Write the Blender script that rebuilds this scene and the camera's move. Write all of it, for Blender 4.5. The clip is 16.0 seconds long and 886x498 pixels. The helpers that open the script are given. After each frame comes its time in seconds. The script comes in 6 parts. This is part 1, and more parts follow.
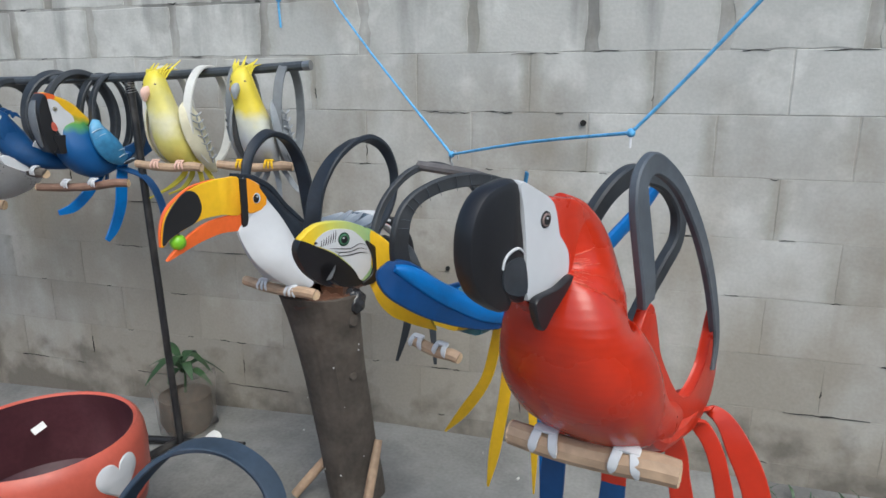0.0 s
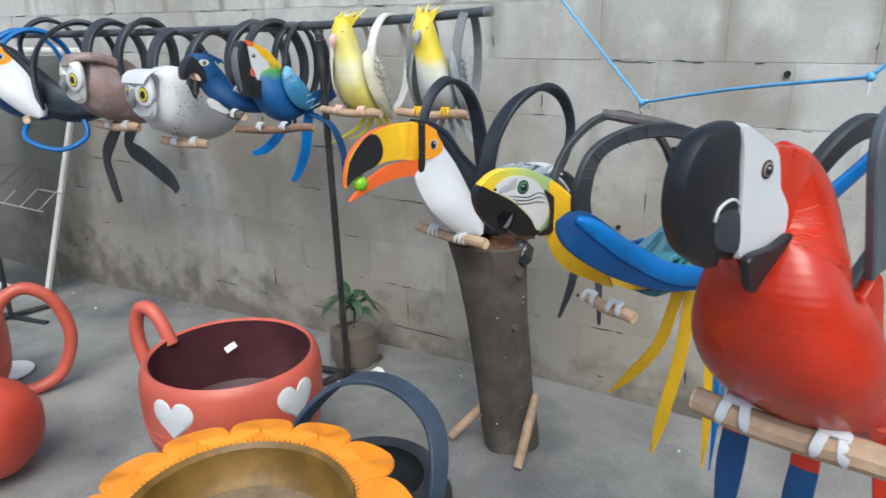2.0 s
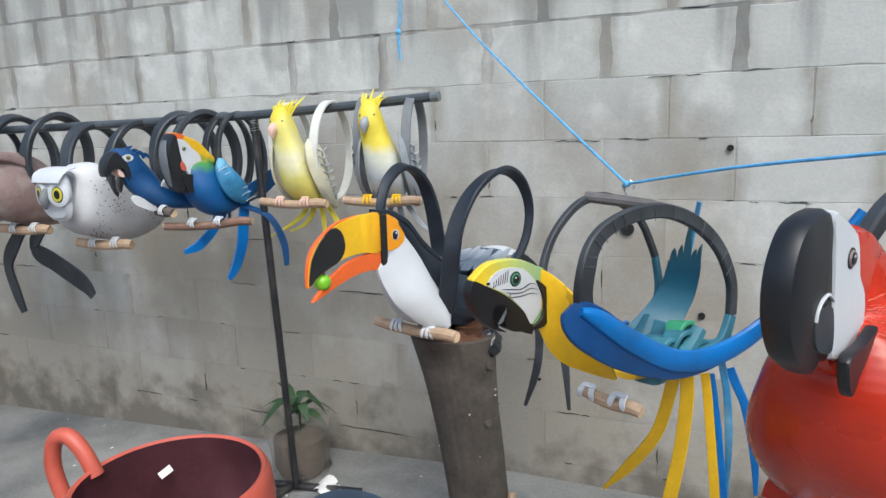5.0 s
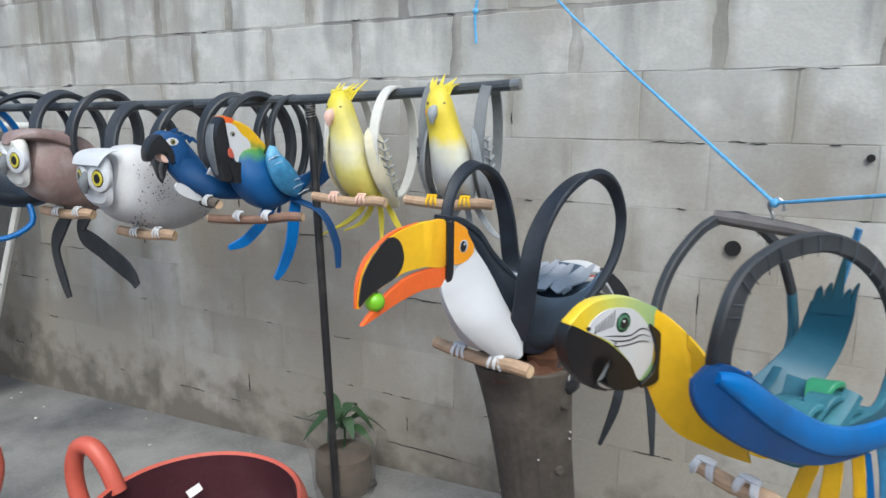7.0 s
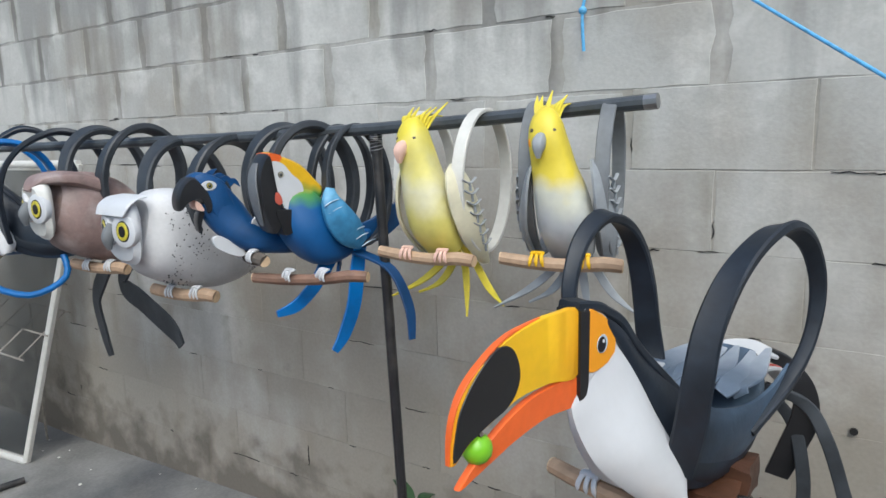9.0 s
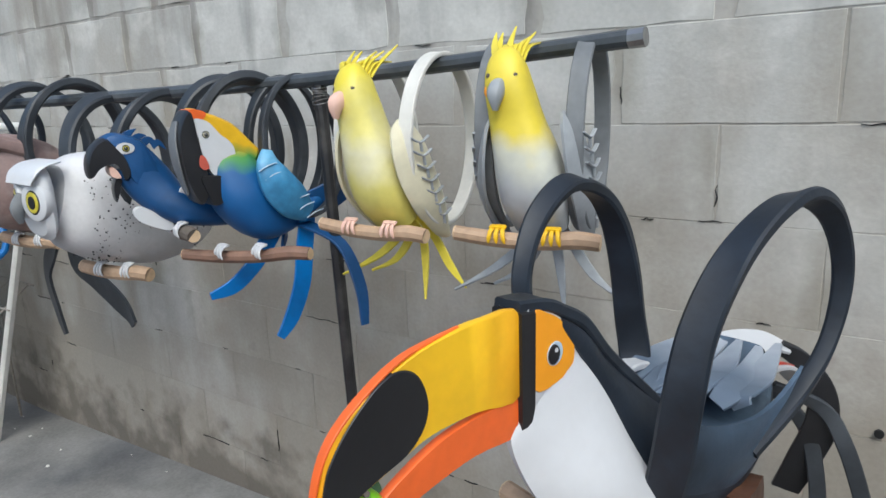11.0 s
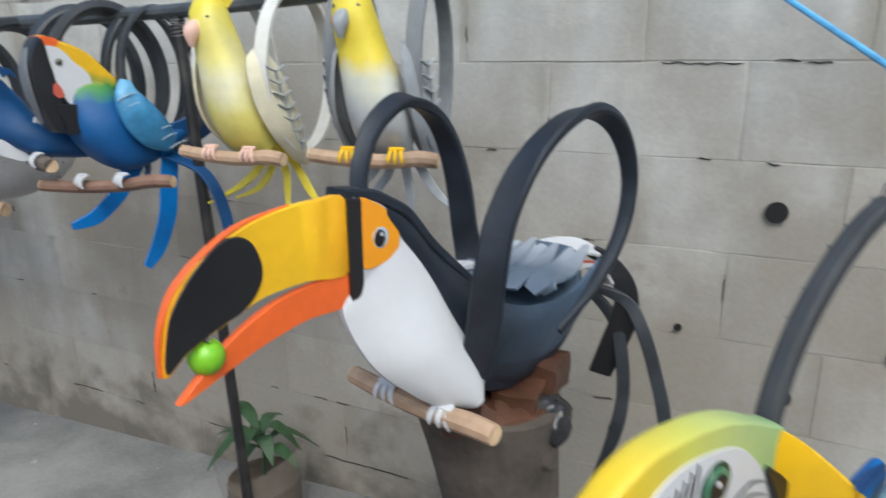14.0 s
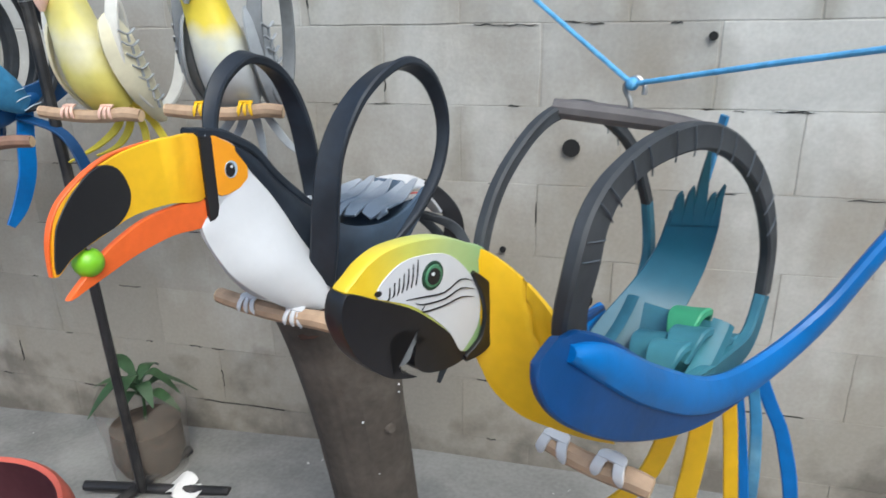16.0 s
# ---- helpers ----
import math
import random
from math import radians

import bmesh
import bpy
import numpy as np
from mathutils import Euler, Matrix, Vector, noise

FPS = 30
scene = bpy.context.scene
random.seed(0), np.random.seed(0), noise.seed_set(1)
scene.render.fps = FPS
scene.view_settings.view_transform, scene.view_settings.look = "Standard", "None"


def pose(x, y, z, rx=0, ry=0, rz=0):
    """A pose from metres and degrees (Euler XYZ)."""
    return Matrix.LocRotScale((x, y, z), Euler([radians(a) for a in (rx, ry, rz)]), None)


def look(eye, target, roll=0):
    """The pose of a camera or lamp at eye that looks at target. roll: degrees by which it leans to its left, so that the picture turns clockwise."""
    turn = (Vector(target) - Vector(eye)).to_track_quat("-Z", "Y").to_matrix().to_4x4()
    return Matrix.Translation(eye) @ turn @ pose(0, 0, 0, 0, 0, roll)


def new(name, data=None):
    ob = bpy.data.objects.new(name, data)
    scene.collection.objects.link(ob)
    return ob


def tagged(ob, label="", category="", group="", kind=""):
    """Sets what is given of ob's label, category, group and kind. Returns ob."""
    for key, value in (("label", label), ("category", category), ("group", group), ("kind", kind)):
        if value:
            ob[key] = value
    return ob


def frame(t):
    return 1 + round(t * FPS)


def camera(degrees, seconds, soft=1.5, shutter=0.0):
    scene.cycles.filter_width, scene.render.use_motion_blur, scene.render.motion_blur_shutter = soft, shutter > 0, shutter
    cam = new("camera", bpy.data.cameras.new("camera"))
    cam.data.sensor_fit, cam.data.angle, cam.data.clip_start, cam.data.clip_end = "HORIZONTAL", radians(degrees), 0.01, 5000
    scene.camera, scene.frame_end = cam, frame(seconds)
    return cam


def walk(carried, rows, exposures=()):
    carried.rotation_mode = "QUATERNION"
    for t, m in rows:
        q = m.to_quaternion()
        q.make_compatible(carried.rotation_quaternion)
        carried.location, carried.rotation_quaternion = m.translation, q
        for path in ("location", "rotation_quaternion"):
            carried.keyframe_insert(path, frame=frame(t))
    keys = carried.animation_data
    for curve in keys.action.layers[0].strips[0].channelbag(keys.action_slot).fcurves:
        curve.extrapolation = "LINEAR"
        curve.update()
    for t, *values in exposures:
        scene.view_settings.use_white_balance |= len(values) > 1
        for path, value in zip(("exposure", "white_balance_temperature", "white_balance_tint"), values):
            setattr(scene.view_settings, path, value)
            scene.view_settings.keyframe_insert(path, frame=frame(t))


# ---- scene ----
cam = camera(67.0, 16.0, shutter=0.4)
SKY, SUN = 0.205, 1.35
METRES, EYE, TILT, LEAN, TURN = 2.0, 1.55, -14.0, 0.0, 17.0
ROWS = [
    (0.0, 0.0, 0.0, 0.0, 0.0, 0.0, -0.0),
    (0.5, 0.0135, -0.0032, 0.001, 0.46, -0.13, 0.72),
    (1.0, 0.0154, -0.0041, -0.0008, 4.7, -0.39, -0.03),
    (1.5, 0.0019, 0.003, -0.0054, 9.75, -1.5, -2.02),
    (2.0, -0.0247, 0.0114, -0.0101, 13.3, -3.98, -3.16),
    (2.5, -0.0321, 0.0147, -0.0133, 15.15, -2.54, -3.23),
    (3.0, -0.0502, 0.0179, -0.007, 13.07, 1.3, -3.08),
    (3.5, -0.0827, 0.0355, 0.0007, 6.93, 3.06, -0.82),
    (6.0, -0.1118, 0.1065, 0.0193, 6.01, 2.63, 0.49),
    (6.5, -0.1219, 0.156, 0.0324, 11.55, 2.61, -2.29),
    (7.0, -0.1459, 0.2023, 0.0394, 10.75, 2.17, -2.84),
    (7.5, -0.207, 0.2523, 0.0597, 10.26, 3.53, 0.15),
    (8.0, -0.2254, 0.323, 0.0771, 13.7, 2.19, -2.81),
    (8.5, -0.2207, 0.3827, 0.0904, 17.68, 1.9, -4.64),
    (9.0, -0.2397, 0.4278, 0.108, 16.42, 3.57, -2.51),
    (11.5, -0.2108, 0.5788, 0.1224, 17.62, -0.86, -1.88),
    (12.0, -0.2015, 0.5646, 0.1089, 15.76, -2.05, -2.61),
    (12.5, -0.1987, 0.5521, 0.1045, 15.47, -2.75, -2.66),
    (13.0, -0.1993, 0.5494, 0.1008, 14.03, -2.82, -2.56),
    (13.5, -0.1875, 0.5341, 0.0975, 13.39, -1.31, -1.95),
    (14.0, -0.1593, 0.5119, 0.0873, 8.27, -2.69, -1.32),
    (14.5, -0.1308, 0.4818, 0.0687, 1.9, -4.99, 0.76),
    (15.0, -0.122, 0.4536, 0.0601, -0.87, -5.49, 2.05),
    (15.5, -0.1189, 0.422, 0.0543, -0.41, -6.89, 1.84),
    (16.0, -0.1126, 0.3896, 0.0537, -2.25, -5.31, 1.45),
]
walk(cam, [(t, pose(0, 0, EYE, TILT, LEAN, TURN) @ pose(METRES * x, METRES * y, METRES * z, 90 + pitch, roll, yaw)) for t, x, y, z, yaw, pitch, roll in ROWS],
     exposures=[(t, e, 6040, 2.5) for t, e in ((0.0, -0.06), (1.2, 0.0), (2.0, 0.17), (3.5, 0.22), (6.0, 0.15), (8.0, 0.1), (9.2, 0.03), (12.0, 0.03), (13.5, 0.05), (14.5, 0.05), (15.0, 0.15), (15.5, 0.12), (16.0, 0.22))])

# ---------------------------------------------------------------- light
world = bpy.data.worlds.new("sky")
scene.world = world
world.use_nodes = True
wn = world.node_tree.nodes
sky = wn.new("ShaderNodeTexSky")
sky.sky_type, sky.sun_disc = "NISHITA", False
sky.sun_elevation, sky.sun_rotation = radians(52), radians(144)
sky.air_density, sky.dust_density = 1.0, 4.0
world.node_tree.links.new(sky.outputs[0], wn["Background"].inputs[0])
wn["Background"].inputs[1].default_value = SKY
sun = new("sun", bpy.data.lights.new("sun", "SUN"))
sun.data.energy, sun.data.angle, sun.data.color = SUN, radians(40), (1.0, 0.985, 0.955)
sun.matrix_world = look((2.4, -3.2, 8.0), (-1.0, 1.5, 0.5))


# ---------------------------------------------------------------- materials
WALL_Y, COURSE, MODULE, TOP = 2.5, 0.2128, 0.434, 11
Z0 = 1.653 - 7 * COURSE


def mat(name, color, rough=0.5, vary=0.12, scale=6.0, bump=0.15, fine=60.0, metal=0.0, second=None, amount=0.0, coat=0.0):
    """Painted, rubber or stone surface: colour with two scales of variation, optional second stain colour, and fine relief."""
    m = bpy.data.materials.new(name)
    m.use_nodes = True
    n, l = m.node_tree.nodes, m.node_tree.links
    b = n["Principled BSDF"]
    geo = n.new("ShaderNodeTexCoord")
    n1, n2 = n.new("ShaderNodeTexNoise"), n.new("ShaderNodeTexNoise")
    n1.inputs["Scale"].default_value, n1.inputs["Detail"].default_value = scale, 5
    n2.inputs["Scale"].default_value, n2.inputs["Detail"].default_value = fine, 4
    l.new(geo.outputs["Object"], n1.inputs["Vector"])
    l.new(geo.outputs["Object"], n2.inputs["Vector"])
    ramp = n.new("ShaderNodeMapRange")
    ramp.inputs["From Min"].default_value, ramp.inputs["From Max"].default_value = 0.3, 0.7
    ramp.inputs["To Min"].default_value, ramp.inputs["To Max"].default_value = 1.0 - vary, 1.0 + vary
    add = n.new("ShaderNodeMath")
    add.operation = "MULTIPLY_ADD"
    l.new(n2.outputs[0], add.inputs[0])
    add.inputs[1].default_value = 0.35
    l.new(n1.outputs[0], add.inputs[2])
    sub = n.new("ShaderNodeMath")
    sub.operation = "SUBTRACT"
    l.new(add.outputs[0], sub.inputs[0])
    sub.inputs[1].default_value = 0.175
    l.new(sub.outputs[0], ramp.inputs["Value"])
    base = n.new("ShaderNodeMix")
    base.data_type = "RGBA"
    base.inputs[6].default_value = (*color, 1)
    base.inputs[7].default_value = (*(second or color), 1)
    st = n.new("ShaderNodeTexNoise")
    st.inputs["Scale"].default_value, st.inputs["Detail"].default_value = scale * 0.6, 6
    l.new(geo.outputs["Object"], st.inputs["Vector"])
    sr = n.new("ShaderNodeMapRange")
    sr.inputs["From Min"].default_value, sr.inputs["From Max"].default_value = 0.5, 0.68
    sr.inputs["To Max"].default_value = amount
    l.new(st.outputs[0], sr.inputs["Value"])
    l.new(sr.outputs[0], base.inputs[0])
    mul = n.new("ShaderNodeVectorMath")
    mul.operation = "SCALE"
    l.new(base.outputs[2], mul.inputs[0])
    l.new(ramp.outputs[0], mul.inputs["Scale"])
    l.new(mul.outputs[0], b.inputs["Base Color"])
    rr = n.new("ShaderNodeMapRange")
    rr.inputs["To Min"].default_value, rr.inputs["To Max"].default_value = max(0.02, rough - 0.12), min(1.0, rough + 0.12)
    l.new(n1.outputs[0], rr.inputs["Value"])
    l.new(rr.outputs[0], b.inputs["Roughness"])
    b.inputs["Metallic"].default_value = metal
    b.inputs["Coat Weight"].default_value = coat
    b.inputs["Coat Roughness"].default_value = 0.15
    bp = n.new("ShaderNodeBump")
    bp.inputs["Strength"].default_value, bp.inputs["Distance"].default_value = bump, 0.004
    l.new(add.outputs[0], bp.inputs["Height"])
    l.new(bp.outputs[0], b.inputs["Normal"])
    return m


def blend_mat(name, stops, axis, rough=0.45, bump=0.15, vary=0.1, blotch=0.06):
    """Paint that was sprayed from one colour into the next along an axis of the thing: stops are (place in metres, colour)."""
    m = mat(name, stops[0][1], rough, vary, 8.0, bump)
    n, l = m.node_tree.nodes, m.node_tree.links
    base = next(x for x in n if x.type == "MIX")
    tc = next(x for x in n if x.type == "TEX_COORD")
    sep = n.new("ShaderNodeSeparateXYZ")
    l.new(tc.outputs["Object"], sep.inputs[0])
    wob = n.new("ShaderNodeTexNoise")
    wob.inputs["Scale"].default_value = 14.0
    l.new(tc.outputs["Object"], wob.inputs["Vector"])
    ma = n.new("ShaderNodeMath")
    ma.operation = "MULTIPLY_ADD"
    l.new(wob.outputs[0], ma.inputs[0])
    ma.inputs[1].default_value = blotch
    l.new(sep.outputs["XYZ".index(axis)], ma.inputs[2])
    lo, hi = stops[0][0], stops[-1][0]
    mr = n.new("ShaderNodeMapRange")
    mr.inputs["From Min"].default_value, mr.inputs["From Max"].default_value = lo + blotch / 2, hi + blotch / 2
    l.new(ma.outputs[0], mr.inputs["Value"])
    cr = n.new("ShaderNodeValToRGB")
    els = cr.color_ramp.elements
    while len(els) < len(stops):
        els.new(0.5)
    for e, (p, c) in zip(els, stops):
        e.position, e.color = (p - lo) / (hi - lo), (*c, 1)
    l.new(mr.outputs[0], cr.inputs[0])
    l.new(cr.outputs[0], base.inputs[6])
    base.inputs[0].default_value = 0.0
    for k in list(base.inputs[0].links):
        l.remove(k)
    return m


def wall_mat(name, color, dark, random_amount, rough=0.9, damp=0.0):
    """Concrete masonry: grain, damp grey runs from the top, tan rain splash near the ground, a tone of its own for each piece."""
    m = bpy.data.materials.new(name)
    m.use_nodes = True
    n, l = m.node_tree.nodes, m.node_tree.links
    b = n["Principled BSDF"]
    geo = n.new("ShaderNodeNewGeometry")
    sep = n.new("ShaderNodeSeparateXYZ")
    l.new(geo.outputs["Position"], sep.inputs[0])

    def noise_node(scale, detail, stretch=(1, 1, 1)):
        mp = n.new("ShaderNodeMapping")
        mp.inputs["Scale"].default_value = stretch
        l.new(geo.outputs["Position"], mp.inputs["Vector"])
        t = n.new("ShaderNodeTexNoise")
        t.inputs["Scale"].default_value, t.inputs["Detail"].default_value = scale, detail
        l.new(mp.outputs[0], t.inputs["Vector"])
        return t.outputs[0]

    def remap(v, a, c, d, e):
        r = n.new("ShaderNodeMapRange")
        for key, val in zip(("From Min", "From Max", "To Min", "To Max"), (a, c, d, e)):
            r.inputs[key].default_value = val
        l.new(v, r.inputs["Value"])
        return r.outputs[0]

    def math(op, a, c):
        q = n.new("ShaderNodeMath")
        q.operation = op
        for i, v in enumerate((a, c)):
            if isinstance(v, (int, float)):
                q.inputs[i].default_value = v
            else:
                l.new(v, q.inputs[i])
        return q.outputs[0]

    def mix(f, a, c):
        q = n.new("ShaderNodeMix")
        q.data_type = "RGBA"
        l.new(f, q.inputs[0])
        for i, v in ((6, a), (7, c)):
            if isinstance(v, tuple):
                q.inputs[i].default_value = (*v, 1)
            else:
                l.new(v, q.inputs[i])
        return q.outputs[2]

    big, grain, runs = noise_node(2.2, 6), noise_node(90, 5), noise_node(3.0, 6, (2.6, 1, 0.35))
    patch = noise_node(7.0, 4)
    info = n.new("ShaderNodeObjectInfo")
    c = mix(remap(big, 0.38, 0.62, 0, 0.85), color, tuple(x * 0.8 for x in color))
    c = mix(remap(patch, 0.5, 0.66, 0, 0.75), c, tuple(x * 1.2 for x in color))
    c = mix(remap(noise_node(1.1, 3), 0.55, 0.7, 0, 0.5), c, tuple(x * 0.72 for x in color))
    row = math("FLOOR", math("DIVIDE", math("SUBTRACT", sep.outputs[2], Z0), COURSE), 0)
    along = math("FRACT", math("DIVIDE", math("ADD", sep.outputs[0], math("MULTIPLY", math("FLOORED_MODULO", row, 2), 0.217)), MODULE), 0)
    side = math("MULTIPLY", math("MINIMUM", along, math("SUBTRACT", 1.0, along)), MODULE)
    wet = math("MULTIPLY", remap(math("ADD", side, math("MULTIPLY", patch, 0.06)), 0.045, 0.085, 1, 0), remap(noise_node(4.3, 4, (1, 1, 0.7)), 0.44, 0.58, 0, 0.9))
    c = mix(wet, c, tuple(x * y for x, y in zip(color, (0.68, 0.66, 0.61))))
    high = math("ADD", remap(sep.outputs[2], 1.45, 2.2, -0.15 + damp, 0.22 + damp), runs)
    c = mix(remap(high, 0.56, 0.74, 0, 0.7), c, dark)
    low = math("SUBTRACT", math("ADD", math("MULTIPLY", big, 0.75), math("MULTIPLY", runs, 0.25)), remap(sep.outputs[2], 0.1, 1.75, -0.15, 0.24))
    c = mix(remap(low, 0.29, 0.54, 0, 0.85), c, (0.30, 0.268, 0.222))
    foot = math("SUBTRACT", patch, remap(sep.outputs[2], 0.02, 0.5, -0.2, 0.26))
    c = mix(remap(foot, 0.44, 0.7, 0, 0.85), c, (0.13, 0.115, 0.095))
    tone = math("MULTIPLY", remap(info.outputs["Random"], 0, 1, 1 - random_amount, 1 + random_amount), remap(grain, 0.3, 0.7, 0.95, 1.05))
    q = n.new("ShaderNodeVectorMath")
    q.operation = "SCALE"
    l.new(c, q.inputs[0])
    l.new(tone, q.inputs["Scale"])
    l.new(q.outputs[0], b.inputs["Base Color"])
    b.inputs["Roughness"].default_value = rough
    bp = n.new("ShaderNodeBump")
    bp.inputs["Strength"].default_value, bp.inputs["Distance"].default_value = 0.2, 0.004
    l.new(math("ADD", grain, math("MULTIPLY", patch, 1.5)), bp.inputs["Height"])
    l.new(bp.outputs[0], b.inputs["Normal"])
    return m


BLOCK = wall_mat("concrete_block", (0.465, 0.462, 0.44), (0.205, 0.203, 0.195), 0.075)
MORTAR = wall_mat("mortar", (0.42, 0.41, 0.385), (0.125, 0.124, 0.12), 0.0, damp=0.1)
CEMENT = mat("worn_cement", (0.215, 0.212, 0.204), 0.75, 0.3, 3.0, 0.5, 70.0, second=(0.105, 0.108, 0.112), amount=0.95)
RUBBER = mat("black_tyre_rubber", (0.028, 0.033, 0.04), 0.5, 0.3, 12.0, 0.25, second=(0.07, 0.075, 0.085), amount=0.5)
BLUE_RUBBER = mat("slate_blue_rubber", (0.035, 0.055, 0.085), 0.45, 0.25, 10.0, 0.25)
GREY_RUBBER = mat("grey_tyre_rubber", (0.16, 0.17, 0.18), 0.55, 0.2, 10.0, 0.25)
BLACK = mat("black_paint", (0.012, 0.012, 0.014), 0.38, 0.2, 9.0, 0.15)
WHITE = mat("white_paint", (0.57, 0.58, 0.6), 0.42, 0.04, 8.0, 0.12)
RED = mat("gloss_red_paint", (0.45, 0.026, 0.008), 0.3, 0.16, 7.0, 0.2, 40.0)


def grooved(m, spacing, depth):
    """Adds the fine moulded rings of a tyre wall to a paint's relief, uneven and broken."""
    n, l = m.node_tree.nodes, m.node_tree.links
    tc = next(x for x in n if x.type == "TEX_COORD")
    bp = next(x for x in n if x.type == "BUMP")
    wave = n.new("ShaderNodeTexWave")
    wave.bands_direction = "Z"
    wave.inputs["Scale"].default_value = 0.314 / spacing
    wave.inputs["Distortion"].default_value, wave.inputs["Detail"].default_value, wave.inputs["Detail Scale"].default_value = 1.6, 2.0, 0.6
    l.new(tc.outputs["Object"], wave.inputs["Vector"])
    top = n.new("ShaderNodeBump")
    top.inputs["Strength"].default_value, top.inputs["Distance"].default_value = depth, 0.0025
    l.new(wave.outputs["Fac"], top.inputs["Height"])
    l.new(bp.outputs[0], top.inputs["Normal"])
    l.new(top.outputs[0], n["Principled BSDF"].inputs["Normal"])
    return m


RED_TREAD = grooved(mat("gloss_red_tread_paint", (0.45, 0.026, 0.008), 0.27, 0.16, 7.0, 0.2, 40.0), 0.012, 0.07)
# Lighter than RED: the gloss highlights along the ribs are put into the colour.
RED_RIB = mat("highlight_red_rib", (0.6, 0.12, 0.07), 0.3, 0.1)
YELLOW = mat("yellow_paint", (0.78, 0.46, 0.008), 0.42, 0.12, 8.0, 0.15)
ORANGE = mat("orange_paint", (0.78, 0.13, 0.02), 0.42, 0.12, 8.0, 0.12)
LEMON = mat("lemon_yellow_paint", (0.7, 0.58, 0.05), 0.45, 0.15, 10.0, 0.15)
AMBER = mat("amber_paint", (0.85, 0.33, 0.01), 0.4, 0.06)
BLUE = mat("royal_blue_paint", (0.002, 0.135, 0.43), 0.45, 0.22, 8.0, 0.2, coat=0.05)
DEEP_BLUE = mat("deep_blue_paint", (0.006, 0.055, 0.17), 0.42, 0.2, 9.0, 0.2)
PALE_BLUE = mat("pale_blue_paint", (0.42, 0.52, 0.62), 0.4, 0.1)
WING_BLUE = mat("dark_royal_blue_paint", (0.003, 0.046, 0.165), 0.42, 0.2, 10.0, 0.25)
SKY_BLUE = mat("light_blue_paint", (0.05, 0.22, 0.42), 0.4, 0.3, 14.0, 0.3, second=(0.2, 0.4, 0.52), amount=0.7)
TEAL = mat("teal_paint", (0.03, 0.13, 0.19), 0.5, 0.2, 9.0, 0.2, second=(0.06, 0.22, 0.26), amount=0.6)
FAN = blend_mat("deep_blue_to_teal_spray", [(-0.2, (0.07, 0.15, 0.19)), (-0.12, (0.025, 0.13, 0.2)), (-0.04, (0.008, 0.075, 0.13)), (0.05, (0.012, 0.06, 0.08))], "Z", blotch=0.05)
GREEN = mat("green_paint", (0.05, 0.28, 0.14), 0.45, 0.15)
LIME = mat("lime_green_paint", (0.2, 0.5, 0.02), 0.3, 0.1)
CORAL = mat("coral_paint", (0.5, 0.1, 0.066), 0.42, 0.12, 6.0, 0.25)
POT_RED = mat("bright_red_pot_paint", (0.5, 0.062, 0.035), 0.38, 0.12, 6.0, 0.25)
CORAL_DARK = mat("dark_wine_interior", (0.075, 0.025, 0.032), 0.4, 0.3, 4.0, 0.2, second=(0.15, 0.07, 0.08), amount=0.6)
PETAL = mat("orange_petal_paint", (0.82, 0.27, 0.015), 0.4, 0.1, 9.0, 0.15)
OCHRE = mat("brown_ochre_paint", (0.16, 0.085, 0.012), 0.5, 0.3, 12.0, 0.4)
SOIL = mat("dry_brown_soil", (0.2, 0.145, 0.085), 0.9, 0.3, 20.0, 0.8)
EARTH = mat("damp_dark_soil", (0.085, 0.062, 0.045), 0.9, 0.3, 25.0, 0.8)
BARK = mat("dark_bark", (0.08, 0.066, 0.054), 0.85, 0.35, 9.0, 1.0, 60.0, second=(0.14, 0.12, 0.1), amount=0.7)
CUT_WOOD = mat("reddish_cut_wood", (0.075, 0.034, 0.02), 0.45, 0.4, 14.0, 0.9, second=(0.17, 0.08, 0.04), amount=0.5)
PERCH = mat("peeled_branch", (0.42, 0.29, 0.19), 0.65, 0.25, 14.0, 0.5, second=(0.27, 0.175, 0.11), amount=0.7)
BROWN_PERCH = mat("brown_branch", (0.2, 0.115, 0.08), 0.65, 0.25, 14.0, 0.5, second=(0.13, 0.075, 0.055), amount=0.6)
PERCH_END = mat("pale_cut_end", (0.62, 0.45, 0.28), 0.7, 0.15, 30.0, 0.3)
STEEL = mat("black_painted_steel", (0.018, 0.018, 0.02), 0.45, 0.3, 16.0, 0.2, second=(0.12, 0.11, 0.10), amount=0.4)
BARE = mat("bare_steel", (0.4, 0.4, 0.4), 0.35, 0.2, 16.0, 0.2, metal=0.9)
ROPE = mat("blue_rope", (0.12, 0.40, 0.70), 0.6, 0.2, 60.0, 0.6, 300.0)
IVORY = mat("aged_white_enamel", (0.62, 0.61, 0.57), 0.45, 0.12, 7.0, 0.15)
CREAM = mat("cream_paint", (0.66, 0.62, 0.46), 0.5, 0.12, 10.0, 0.2)
BROWN = mat("mauve_brown_paint", (0.24, 0.165, 0.15), 0.55, 0.18, 20.0, 0.2, 120.0, second=(0.42, 0.36, 0.34), amount=0.5)
OWL_WHITE = mat("pale_grey_paint", (0.56, 0.56, 0.57), 0.5, 0.1, 10.0, 0.2, 90.0, second=(0.40, 0.40, 0.41), amount=0.5)
IRIS = mat("yellow_iris", (0.55, 0.47, 0.05), 0.3, 0.2, 30.0, 0.05)
GREEN_RING = mat("dark_green_eye_line", (0.015, 0.05, 0.03), 0.4, 0.1)
GREEN_IRIS = mat("green_iris", (0.08, 0.22, 0.12), 0.3, 0.15, 30.0, 0.05)
PINK = mat("pale_pink_paint", (0.72, 0.47, 0.38), 0.45, 0.08)
